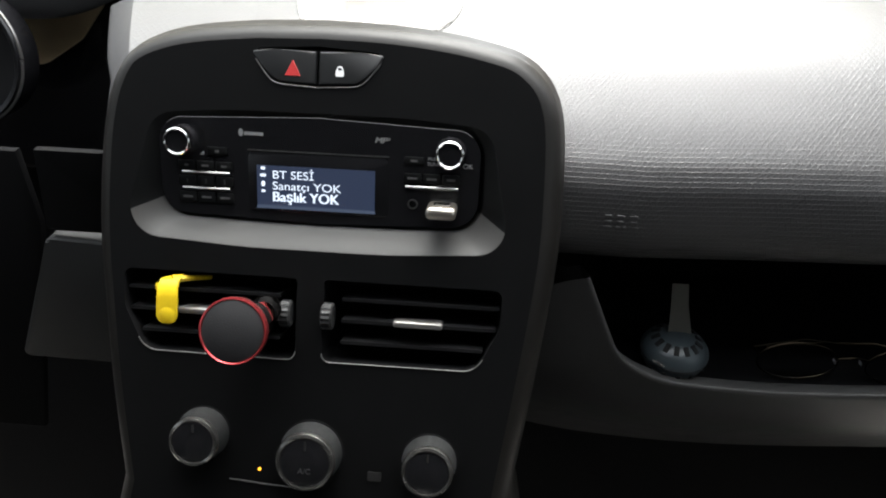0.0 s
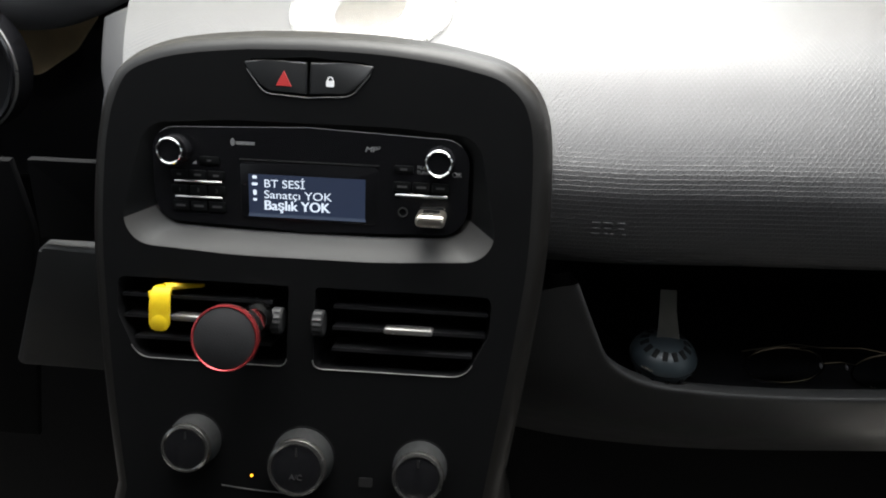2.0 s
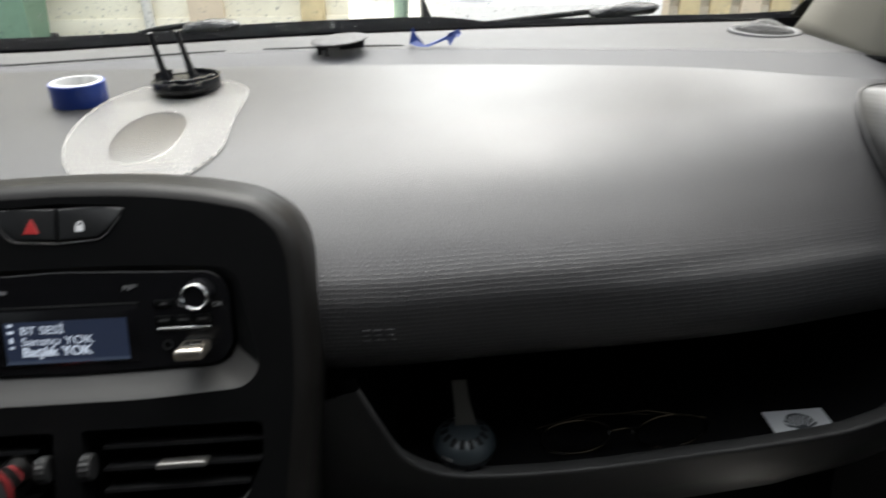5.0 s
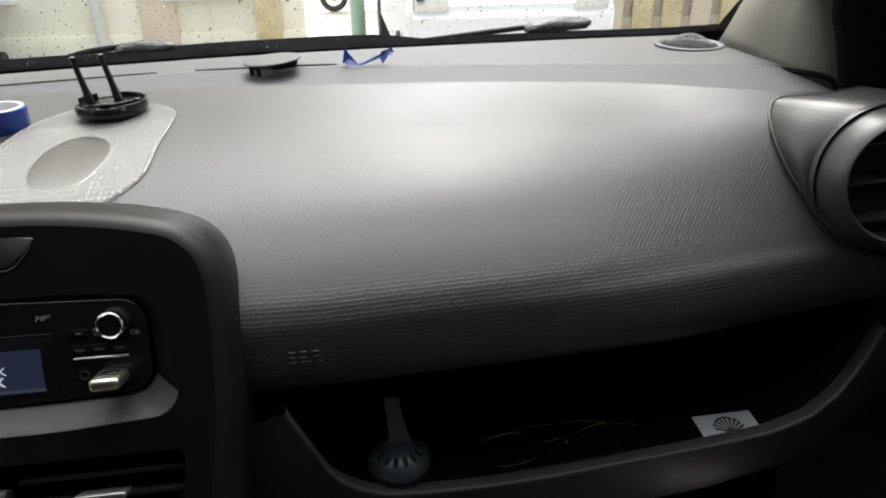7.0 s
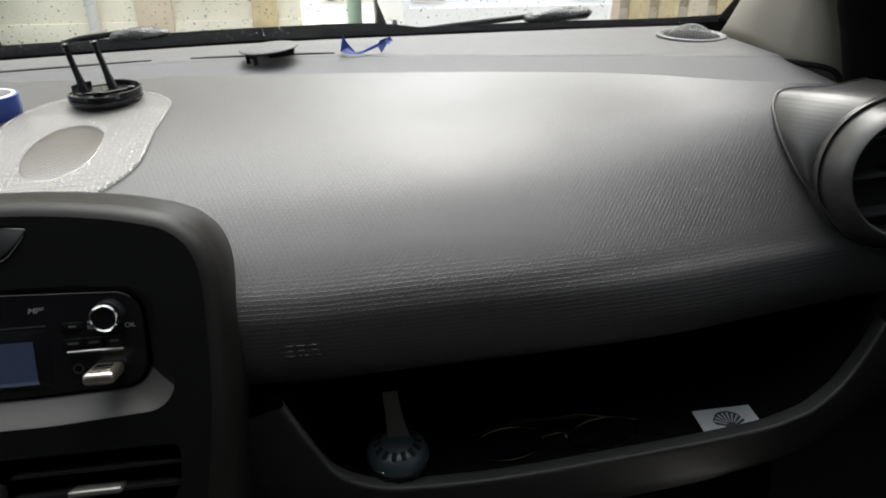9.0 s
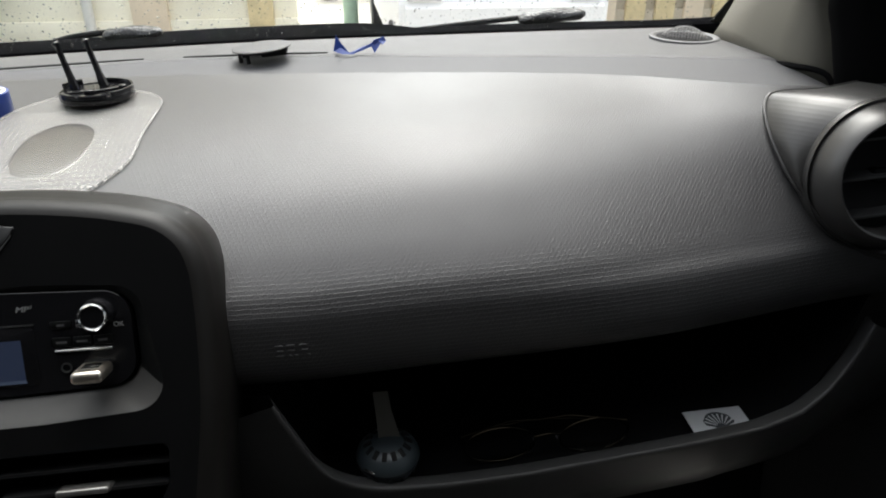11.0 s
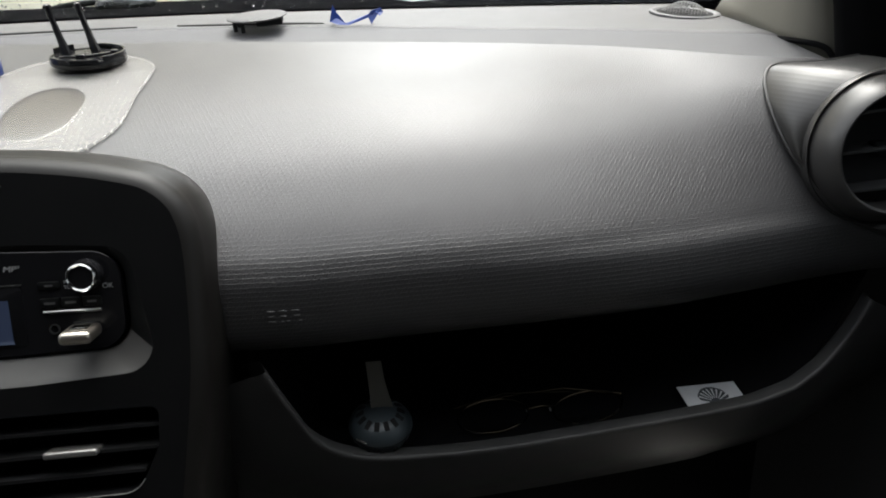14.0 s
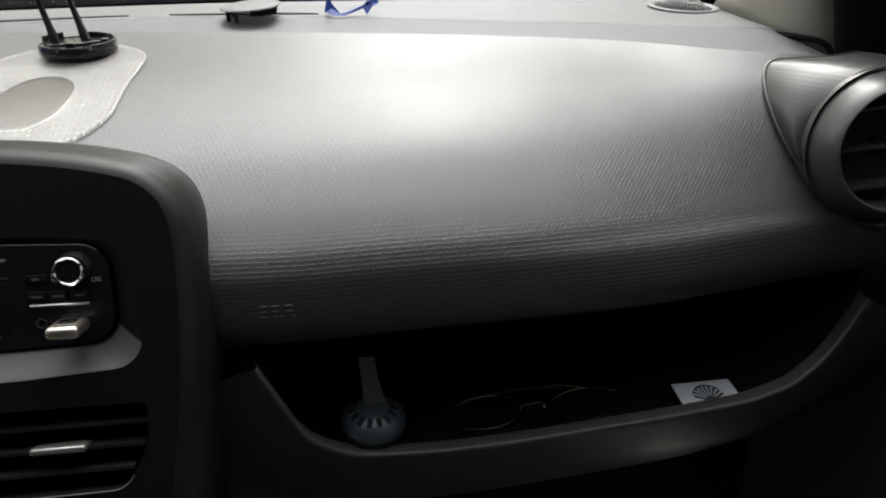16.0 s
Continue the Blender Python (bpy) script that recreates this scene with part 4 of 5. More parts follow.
kx, ky = 0.186, 0.483
cap = thing("popped_sensor_cap", "round dark grey plastic cap standing askew on the defroster slot", "cap", m=at(kx, ky, top_z(kx)) @ Matrix.Rotation(radians(-5), 4, "Y"))
part("disc", lathe([(0.001, 0.0108), (0.0315, 0.0114), (0.0346, 0.0126), (0.0350, 0.0136), (0.0340, 0.0144), (0.0318, 0.0148), (0.02, 0.0152), (0.001, 0.0153)], 56), DECK, cap, "smooth grey disc")
part("clip_body", box(0.030, 0.026, 0.0085, at(0.0140, 0.002, 0.0072), 0.0016, 2), DARK, cap, "black plastic clip under the disc")
for a in (203, 236, 150):
    part("foot", box(0.0045, 0.003, 0.0125, Matrix.Rotation(radians(a), 4, "Z") @ at(0.0275, 0, 0.0058), 0.0008), DARK, cap)

strip = thing("blue_tape_scrap", "crumpled scrap of blue tape lying on the dashboard", "tape scrap", m=at(0.30, 0.478, top_z(0.30) + 0.001))
scrap = bmesh.new()


def leaf(pts, t=0.0004):
    """A crumpled flap: a thin closed sheet over a polygon in space."""
    c = sum((Vector(p) for p in pts), Vector()) / len(pts)
    n = (Vector(pts[1]) - Vector(pts[0])).cross(Vector(pts[2]) - Vector(pts[0])).normalized() * t
    c = c + n * 5
    rings = [[scrap.verts.new(Vector(p) + n * s) for p in pts] for s in (-1, 1)]
    mids = [scrap.verts.new(c + n * s) for s in (-1, 1)]
    k = len(pts)
    for i in range(k):
        j = (i + 1) % k
        scrap.faces.new((rings[0][i], rings[0][j], rings[1][j], rings[1][i]))
        scrap.faces.new((rings[0][j], rings[0][i], mids[0]))
        scrap.faces.new((rings[1][i], rings[1][j], mids[1]))


leaf([(-0.0305, 0.0, 0.003), (-0.0265, 0.006, 0.021), (-0.0215, 0.003, 0.012), (-0.0120, -0.004, 0.0015), (-0.021, -0.006, 0.0005)])
leaf([(-0.0305, 0.0, 0.003), (-0.0265, 0.006, 0.021), (-0.028, 0.016, 0.008), (-0.022, 0.010, 0.0005)])
leaf([(-0.021, -0.006, 0.0005), (-0.012, -0.004, 0.0015), (0.016, 0.003, 0.0115), (0.0155, 0.001, 0.0075), (-0.008, -0.008, 0.0006)])
leaf([(0.014, 0.002, 0.009), (0.018, 0.004, 0.0145), (0.028, 0.008, 0.017), (0.026, 0.003, 0.010), (0.0185, -0.002, 0.0005)])
leaf([(0.022, 0.004, 0.014), (0.030, 0.010, 0.018), (0.0335, 0.008, 0.0125), (0.029, 0.003, 0.009)])
part("scrap", scrap, BLUETAPE, strip, sharp=25)

# Loudspeaker grille flush in the deck's far corner.
sx, sy = 0.715, 0.472
TRIMLIGHT = material("pale_grey_plastic", (0.10, 0.10, 0.102), 0.45, grain=1600, bump=0.15, depth=0.0003)
speaker = thing("speaker_grille", "round perforated dark metal loudspeaker grille in the dashboard corner", "speaker grille", m=at(sx, sy, top_z(sx) + 0.0012))
part("surround", lathe([(0.0435, -0.004), (0.0435, 0.0006), (0.042, 0.0014), (0.0375, 0.0010), (0.0365, 0.0002), (0.0345, -0.0006)], 56, False), TRIMLIGHT, speaker, "grey plastic surround")
part("well", lathe([(0.0350, -0.004), (0.0350, 0.0), (0.001, -0.0002)], 40), DARK, speaker)
dome = bmesh.new()
N = 16
for i in range(-N, N + 1):
    for j in range(-N, N + 1):
        x, y = (i + 0.5 * (j % 2)) * 0.0042, j * 0.00364
        if math.hypot(x, y) < 0.0272:
            q = 0.00165
            vs = []
            for k in range(6):
                a = math.pi / 3 * k
                vs.append((x + 0.00243 * math.cos(a + math.pi / 6), y + 0.00243 * math.sin(a + math.pi / 6), x + q * math.cos(a + math.pi / 6), y + q * math.sin(a + math.pi / 6)))
            zf = lambda px, py: 0.001 + 0.0125 * max(0.0, 1 - (px * px + py * py) / 0.0285 ** 2)
            o = [bm_v for bm_v in (dome.verts.new((v[0], v[1], zf(v[0], v[1]))) for v in vs)]
            n_ = [bm_v for bm_v in (dome.verts.new((v[2], v[3], zf(v[2], v[3]) - 0.0006)) for v in vs)]
            for k in range(6):
                dome.faces.new((o[k], o[(k + 1) % 6], n_[(k + 1) % 6], n_[k]))
grille = part("perforated_dome", dome, material("dark_grille_metal", (0.10, 0.098, 0.096), 0.42, 0.6, bump=0.0), speaker, "perforated metal dome", smooth=False)
tagged(grille, kind="stuff")

# ---- passenger air vent ----
VC = Vector((0.7310, 0.1080, 1.0000))
axis = Vector((-0.20, -1.0, 0.25)).normalized()
vx = Vector((0, 0, 1)).cross(axis).normalized()
vy = axis.cross(vx)
VM = Matrix((vx, vy, axis)).transposed().to_4x4()
VM.translation = VC
VM = VM @ Matrix.Scale(1.11, 4)
pvent = thing("round_air_vent", "round satin grey air vent at the end of the dashboard", "air vent", m=VM)
NV = 72
# Edge of the leaf-shaped housing where it rises out of the skin, from the top round the inner side to the bottom.
LEAF = [(0.762, 0.212, 1.055), (0.720, 0.204, 1.052), (0.679, 0.212, 1.048), (0.666, 0.205, 1.040), (0.659, 0.188, 1.029), (0.657, 0.168, 1.014), (0.663, 0.142, 0.990), (0.675, 0.123, 0.971), (0.694, 0.109, 0.951), (0.717, 0.103, 0.935), (0.749, 0.102, 0.922), (0.785, 0.102, 0.914)]
leaf_line = spline(LEAF, 48)
pod = bmesh.new()
loops = []
inv = VM.inverted()
for f in (0.0, 0.06, 0.2, 0.4, 0.6, 0.8, 0.93, 1.0, 1.12):
    row = []
    for k, p in enumerate(leaf_line):
        a = radians(82 + 196 * k / 48)
        q = VM @ Vector((0.0606 * math.cos(a), 0.0606 * math.sin(a), -0.010 * (1 - f)))
        s = q.lerp(Vector(p), f)
        s += Vector((-0.35, -0.45, 0.8)) * 0.004 * math.sin(math.pi * min(f, 1.0))
        if f > 1:
            s += Vector((0.004, 0.008, -0.006))
        row.append(inv @ s)
    loops.append(row)
loft(pod, loops, False)
leaf_paint, nt_leaf, b_leaf = nodes_of("satin_grey_ridged_paint")
b_leaf.inputs["Base Color"].default_value = (0.075, 0.073, 0.071, 1)
b_leaf.inputs["Metallic"].default_value, b_leaf.inputs["Roughness"].default_value = 0.5, 0.36
split = nt_leaf.nodes.new("ShaderNodeSeparateXYZ")
nt_leaf.links.new(nt_leaf.nodes.new("ShaderNodeTexCoord").outputs["Object"], split.inputs[0])
slant = math_node(nt_leaf, "ADD", split.outputs["Y"], math_node(nt_leaf, "MULTIPLY", split.outputs["X"], 0.15))
wave = math_node(nt_leaf, "POWER", math_node(nt_leaf, "ABSOLUTE", math_node(nt_leaf, "SINE", math_node(nt_leaf, "MULTIPLY", slant, math.pi / 0.0036))), 3.0)
leaf_bump = nt_leaf.nodes.new("ShaderNodeBump")
leaf_bump.inputs["Strength"].default_value, leaf_bump.inputs["Distance"].default_value = 0.12, 0.0003
nt_leaf.links.new(wave, leaf_bump.inputs["Height"])
nt_leaf.links.new(leaf_bump.outputs["Normal"], b_leaf.inputs["Normal"])
part("pod", pod, leaf_paint, pvent, "satin grey leaf-shaped housing", sharp=70)
part("pod_edge", tube([inv @ p for p in leaf_line], 0.0013, 8), PODMAT, pvent, "rounded bright edge")
part("outer_ring", lathe([(0.0608, -0.03), (0.0608, -0.010), (0.0603, -0.006), (0.0596, -0.0045), (0.0588, -0.0055), (0.0584, -0.009)], NV, False), PODMAT, pvent)
part("flared_ring", lathe([(0.0572, -0.012), (0.0568, -0.004), (0.0560, -0.001), (0.0530, 0.009), (0.0480, 0.0175), (0.0458, 0.0190), (0.0442, 0.0175), (0.0432, 0.004), (0.0425, -0.02)], NV, False), PODMAT, pvent, "wide satin grey bezel")
part("throat", lathe([(0.043, -0.015), (0.042, -0.045), (0.001, -0.05)], 48), DARK, pvent)
VANE = material("dark_grey_vane", (0.045, 0.045, 0.046), 0.35, bump=0.05, spec=0.5)
for v in (-0.028, 0.003, 0.033):
    w = math.sqrt(0.0418 ** 2 - v * v) - 0.001
    part("blade", box(2 * w, 0.0032, 0.022, at(0, v, -0.014) @ Matrix.Rotation(radians(9), 4, "Z") @ Matrix.Rotation(radians(16), 4, "X"), 0.0014, 2), VANE, pvent, "dark grey vane")
part("hub", box(0.018, 0.012, 0.02, at(0, 0, -0.016), 0.003, 3), BLACK, pvent)

# ---- things on the open shelf ----
bx, by = 0.2945, 0.0935
ball = thing("ball_air_freshener", "dull blue-grey vented ball with a paper strip, on the open shelf", "air freshener", m=at(bx, by, 0.7365))
RB, HB, ZB = 0.0285, 0.0185, 0.0235
part("lower_shell", lathe([(0.010, 0.0), (0.016, 0.002), (0.021, 0.007), (0.0255, 0.014), (0.0276, 0.019), (RB - 0.0003, ZB - 0.001)], 48), FRESH, ball)
top = bmesh.new()
loft(top, [ring(RB * math.cos(radians(a)) + 0.0004, ZB + HB * math.sin(radians(a)), 48) for a in range(0, 91, 9)], True, False, True)
part("upper_shell", top, FRESH, ball, "pale blue-grey domed top")
part("seam", lathe([(RB - 0.0004, ZB - 0.0012), (RB + 0.0004, ZB - 0.0008), (RB + 0.0004, ZB + 0.0006), (RB - 0.0002, ZB + 0.001)], 48, False), DARK, ball)
part("gloss_label", box(0.011, 0.0012, 0.0028, at(-0.0180, -0.0222, ZB + 0.0035) @ Matrix.Rotation(radians(-38), 4, "Z"), 0.0005), CHROME, ball, "bright printed fleck")
for i in range(14):
    a = 2 * math.pi * i / 14
    e = radians(50)
    m = Matrix.Rotation(a, 4, "Z") @ at(RB * math.cos(e), 0, ZB + HB * math.sin(e)) @ Matrix.Rotation(radians(37), 4, "Y")
    part("vent_slot", box(0.0082, 0.0044, 0.0018, m, 0.0005), DARK, ball)
    m = Matrix.Rotation(a + 0.2, 4, "Z") @ at(0.0268, 0, 0.0165) @ Matrix.Rotation(radians(122), 4, "Y")
    part("vent_slot", box(0.006, 0.0036, 0.0018, m, 0.0005), DARK, ball)
sb = bmesh.new()
loops = [[Vector((x0 + sxx * w, y, z)) + Vector((0, sy_ * 0.0004, 0)) for sxx, sy_ in ((-1, -1), (1, -1), (1, 1), (-1, 1))] for x0, y, z, w in ((0.002, 0.003, 0.0395, 0.0100), (0.0005, 0.0045, 0.050, 0.0088), (-0.002, 0.009, 0.066, 0.0072), (-0.004, 0.014, 0.0845, 0.0068))]
loft(sb, loops, True, True, True)
part("paper_strip", sb, STICKER, ball, "grey paper strip standing up")

glasses = thing("eyeglasses", "thin gold wire eyeglasses lying on the open shelf", "eyeglasses", m=at(0.443, 0.094, 0.7395))
WIRE = material("thin_gold_wire", (0.016, 0.013, 0.009), 0.25, 1.0, bump=0.0)
LENS = clear("spectacle_lens", (0.985, 0.99, 0.985), 0.002)
for s in (-1, 1):
    rim_pts = [Vector((s * 0.0455 + 0.0335 * math.cos(2 * math.pi * k / 36), -0.004, 0.021 + 0.020 * math.sin(2 * math.pi * k / 36))) for k in range(37)]
    rim_ob = part("rim", tube(rim_pts, 0.0009, 6, cap=False), WIRE, glasses)
    part("lens", slab([(0.0327 * math.cos(2 * math.pi * k / 28), 0.0192 * math.sin(2 * math.pi * k / 28)) for k in range(28)], -0.0007, 0.0007), LENS, rim_ob, m=Matrix(((1, 0, 0, s * 0.0455), (0, 0, -1, -0.004), (0, 1, 0, 0.021), (0, 0, 0, 1))))
    part("nose_pad", lathe([(0.001, -0.001), (0.0028, 0.0), (0.001, 0.001)], 14), LABEL, glasses, m=at(s * 0.011, 0.002, 0.018) @ Matrix.Rotation(radians(70), 4, "Y"))
    part("temple", tube([Vector((s * 0.079, -0.004, 0.026)), Vector((s * 0.081, 0.004, 0.027)), Vector((s * 0.03, 0.022, 0.024)), Vector((-s * 0.04, 0.030, 0.012)), Vector((-s * 0.055, 0.032, 0.004))], 0.0011, 6), WIRE, glasses)
part("bridge", tube([Vector((-0.0125, -0.004, 0.026)), Vector((0, -0.006, 0.030)), Vector((0.0125, -0.004, 0.026))], 0.0009, 6), WIRE, glasses)

card_m = Matrix.Translation((0.6170, 0.0945, 0.7570)) @ Matrix.Rotation(radians(1), 4, "Z") @ Matrix.Rotation(radians(5), 4, "X")
card = thing("small_card", "small pale grey card with dark fan-shaped mark on the shelf", "card", m=card_m)
part("card_sheet", box(0.061, 0.030, 0.0008, bevel=0.0002, seg=1), CARD, card)
MARK = material("dark_print", (0.04, 0.045, 0.05), 0.6, bump=0.0)
fan = [(0.004, -0.0105), (0.008, -0.0075), (0.0145, -0.005)] + [(0.0155 * math.cos(radians(a)) * (1 + 0.04 * math.cos(radians(a * 9))), -0.004 + 0.0145 * math.sin(radians(a))) for a in range(5, 180, 7)] + [(-0.0145, -0.005), (-0.008, -0.0075), (-0.004, -0.0105)]
part("mark", slab(fan, 0.0003, 0.0006), MARK, card, "dark fan-shaped mark")
for a in range(30, 151, 17):
    d = Vector((math.cos(radians(a)), math.sin(radians(a))))
    o = Vector((0, -0.009))
    n = Vector((-d.y, d.x))
    p, q = o + d * 0.005, o + d * (0.0165 + 0.0005 * math.sin(radians(a)))
    part("ray", slab([tuple(p - n * 0.0002), tuple(q - n * 0.0009), tuple(q + n * 0.0009), tuple(p + n * 0.0002)], 0.0005, 0.0008), CARD, card)
part("writing_bar", box(0.016, 0.0012, 0.0003, at(-0.002, -0.0135, 0.0005)), MARK, card)

# ---- raised marking on the skin ----
def skin_frame(x, s):
    prof = pad_profile(x)
    zs = [p[1] for p in prof]
    k = next(i for i in range(4, len(zs) - 1) if zs[i] <= s < zs[i + 1])
    y = float(np.interp(s, zs[k:k + 2], [prof[k][0], prof[k + 1][0]]))
    d = Vector((0, prof[k + 1][0] - prof[k][0], prof[k + 1][1] - prof[k][1])).normalized()
    m = Matrix((Vector((1, 0, 0)), d, Vector((1, 0, 0)).cross(d))).transposed().to_4x4()
    m.translation = (x, y, s)
    return m


for i, (u, v, w) in enumerate(((0, 0.009, 0.006), (0, 0.0045, 0.005), (0, 0.0, 0.006), (0.0085, 0.009, 0.007), (0.009, 0.0045, 0.005), (0.008, 0.0, 0.003), (0.0125, 0.0, 0.003), (0.0185, 0.009, 0.0065), (0.019, 0.0045, 0.005), (0.0215, 0.0, 0.003))):
    m = skin_frame(0.2105 + u + 0.003, 0.8945 + v)
    part("raised_marking", box(w, 0.0015, 0.0014, m, 0.0004, 1), DECK, dashboard)

# ---- driver's side ----
BIN = thing("instrument_binnacle", "black instrument hood over a window with a painted tan reflection", "instrument cluster", kind="structure")
hoodbm = bmesh.new()
loops = []
for i in range(40):
    f = i / 39
    x = -0.62 + 0.392 * f
    r = max(0.0, (x + 0.32) / 0.092)
    k = math.sqrt(max(0.0004, 1 - min(1.0, r) ** 2.6))
    low, y0 = 0.972 + 0.024 * min(1.0, r) ** 2, 0.262 + 0.03 * (1 - k)
    hi = low + 0.012 + 0.040 * k
    loops.append([Vector((x, y, z)) for y, z in ((y0 + 0.02, low + 0.003), (y0 + 0.003, low), (y0 - 0.001, low + 0.004), (y0 - 0.002, low + 0.5 * (hi - low)), (y0 + 0.003, low + 0.85 * (hi - low)), (y0 + 0.014, hi), (y0 + 0.05, hi + 0.010 * k), (y0 + 0.12 * k + 0.02, hi + 0.014 * k), (y0 + 0.2 * k + 0.03, hi + 0.006), (y0 + 0.2 * k + 0.03, low), (y0 + 0.05, low + 0.006))])
loft(hoodbm, loops, True, True, True)
part("hood", hoodbm, material("satin_hood_plastic", (0.040, 0.040, 0.041), 0.40, grain=1800, bump=0.15, depth=0.0003), BIN, "black rounded hood", sharp=50)
# Tan base colour stands in for the reflection in the instrument lens.
TAN = material("tan_lens_reflection", (0.75, 0.56, 0.34), 0.45, vary=0.4, scale=22, bump=0.0)
FRONT = Matrix(((1, 0, 0, 0), (0, 0.12, -0.9928, 0.19), (0, 0.9928, 0.12, 0.007), (0, 0, 0, 1)))
part("instrument_window", slab(rounded([(-0.40, 0.915, 0.01), (-0.345, 0.915, 0.02), (-0.30, 0.942, 0.02), (-0.272, 0.975, 0.01), (-0.262, 0.995, 0.004), (-0.40, 1.0, 0.004)], 5), -0.01, 0.0, 0.002, 2), TAN, BIN, "instrument window painted with a tan reflection", m=FRONT)
part("cluster_panel", slab([(-0.62, 0.80), (-0.19, 0.80), (-0.19, 0.95), (-0.24, 1.01), (-0.62, 1.01)], -0.02, -0.004, 0.002, 2), GLOSS, BIN, "gloss black panel round the gauges", m=FRONT)
GM = Matrix(((1, 0, 0, -0.378), (0, 0.20, -0.98, 0.25), (0, 0.98, 0.20, 0.943), (0, 0, 0, 1)))
gauge = part("gauge_ring", lathe([(0.064, 0.0), (0.066, 0.02), (0.0655, 0.028), (0.063, 0.031), (0.059, 0.030), (0.057, 0.024), (0.055, 0.0)], 64, False), GLOSS, BIN, "gloss black ring of a gauge", m=GM)
part("ring_trim", tube([Vector((0.0652 * math.cos(2 * math.pi * k / 64), 0.0652 * math.sin(2 * math.pi * k / 64), 0.0275)) for k in range(65)], 0.0016, 8, cap=False), SATIN, gauge, "thin silver trim")
part("gauge_face", lathe([(0.056, 0.0), (0.056, 0.004), (0.001, 0.004)], 40), DARK, gauge, "black gauge face")

# Central side panel by the driver's knee and the slope that ends the dashboard skin.
KNEE = material("mid_grey_plastic", (0.017, 0.0176, 0.018), 0.6, grain=1500, bump=0.3, depth=0.0004, spec=0.25)
knee = thing("knee_panel", "dark grey lower panel beside the centre console", "panel", kind="structure")
UPRIGHT = Matrix(((1, 0, 0, 0.0), (0, 0, -1, 0.06), (0, 1, 0, 0), (0, 0, 0, 1)))
part("panel_face", slab(rounded([(-0.284, 0.73, 0.006), (-0.14, 0.73, 0.0), (-0.14, 0.857, 0.003), (-0.222, 0.859, 0.005)], 4), -0.03, 0.0, 0.003, 2), KNEE, knee, m=UPRIGHT)
# Upper and outer panels take the shade black, so their top edges look unlit.
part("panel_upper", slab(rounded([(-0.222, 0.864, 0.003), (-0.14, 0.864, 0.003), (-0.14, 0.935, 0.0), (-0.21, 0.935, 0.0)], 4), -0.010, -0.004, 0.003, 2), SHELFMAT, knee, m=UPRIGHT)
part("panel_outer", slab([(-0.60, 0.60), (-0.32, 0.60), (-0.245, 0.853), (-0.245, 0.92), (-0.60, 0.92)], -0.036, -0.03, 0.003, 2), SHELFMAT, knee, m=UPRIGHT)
slope, flank = bmesh.new(), bmesh.new()
EDGE_X = [(0.06, -0.1605), (0.14, -0.165), (0.235, -0.1985), (0.42, -0.263)]
rows_a, rows_b = [], []
prof = pad_profile(-0.128)
for i in range(33):
    y, z = prof[14 + i]
    x = interp(y, EDGE_X)
    w = interp(y, [(0.07, 0.006), (0.11, 0.012), (0.16, 0.021), (0.26, 0.025), (0.42, 0.028)])
    a, b = Vector((x + 0.0006, y, z - 0.0004)), Vector((x - w, y, z - 0.0105))
    rows_a.append([a, a.lerp(b, 0.08) + Vector((0, 0, 0.0007)), a.lerp(b, 0.5) + Vector((0, 0, 0.0009)), a.lerp(b, 0.93) + Vector((0, 0, 0.0006)), b, b + Vector((0.004, 0.0, -0.012)), a + Vector((0, 0, -0.02))])
    rows_b.append([b + Vector((0.0015, 0, -0.003)), b + Vector((-0.004, 0.004, -0.012)), b + Vector((-0.014, 0.03, -0.05)), b + Vector((-0.02, 0.05, -0.11)), b + Vector((0.01, 0.05, -0.11))])
loft(slope, rows_a, True, True, True)
part("skin_side", slope, material("dark_side_plastic", (0.022, 0.022, 0.023), 0.6, grain=1500, bump=0.3, depth=0.0004, spec=0.3), dashboard, "grey bevelled side of the dashboard top", sharp=70)
loft(flank, rows_b, True, True, True)
part("cluster_flank", flank, GLOSS, BIN, "gloss black flank beside the gauges", sharp=60)

# ---- windscreen, wipers, pillar ----
def screen_point(x, f, off=0.0):
    """A point on the windscreen: f from 0 at its foot to 1 at the roof."""
    y0, z0 = smoothed(x, SCREEN_EDGE) + 0.045, top_z(x) - 0.025
    y1, z1 = -0.20 - 0.08 * (x / 0.7) ** 2, 1.54 - 0.03 * (x / 0.7) ** 2
    bow = 0.05 * math.sin(math.pi * f)
    return Vector((x, y0 + (y1 - y0) * f + bow * 0.5 + off * 0.5, z0 + (z1 - z0) * f + bow * 0.85 + off * 0.85))


windscreen = thing("windscreen", "raked windscreen wet with rain drops", "windscreen", kind="structure")
gl = bmesh.new()
loft(gl, [[screen_point(-0.85 + 1.7 * i / 24, j / 16) for i in range(25)] for j in range(17)], False)
pane = part("pane", gl, GLASS, windscreen, "clear windscreen glass")
pane.visible_shadow = False


drops = bmesh.new()
rng = random.Random(11)
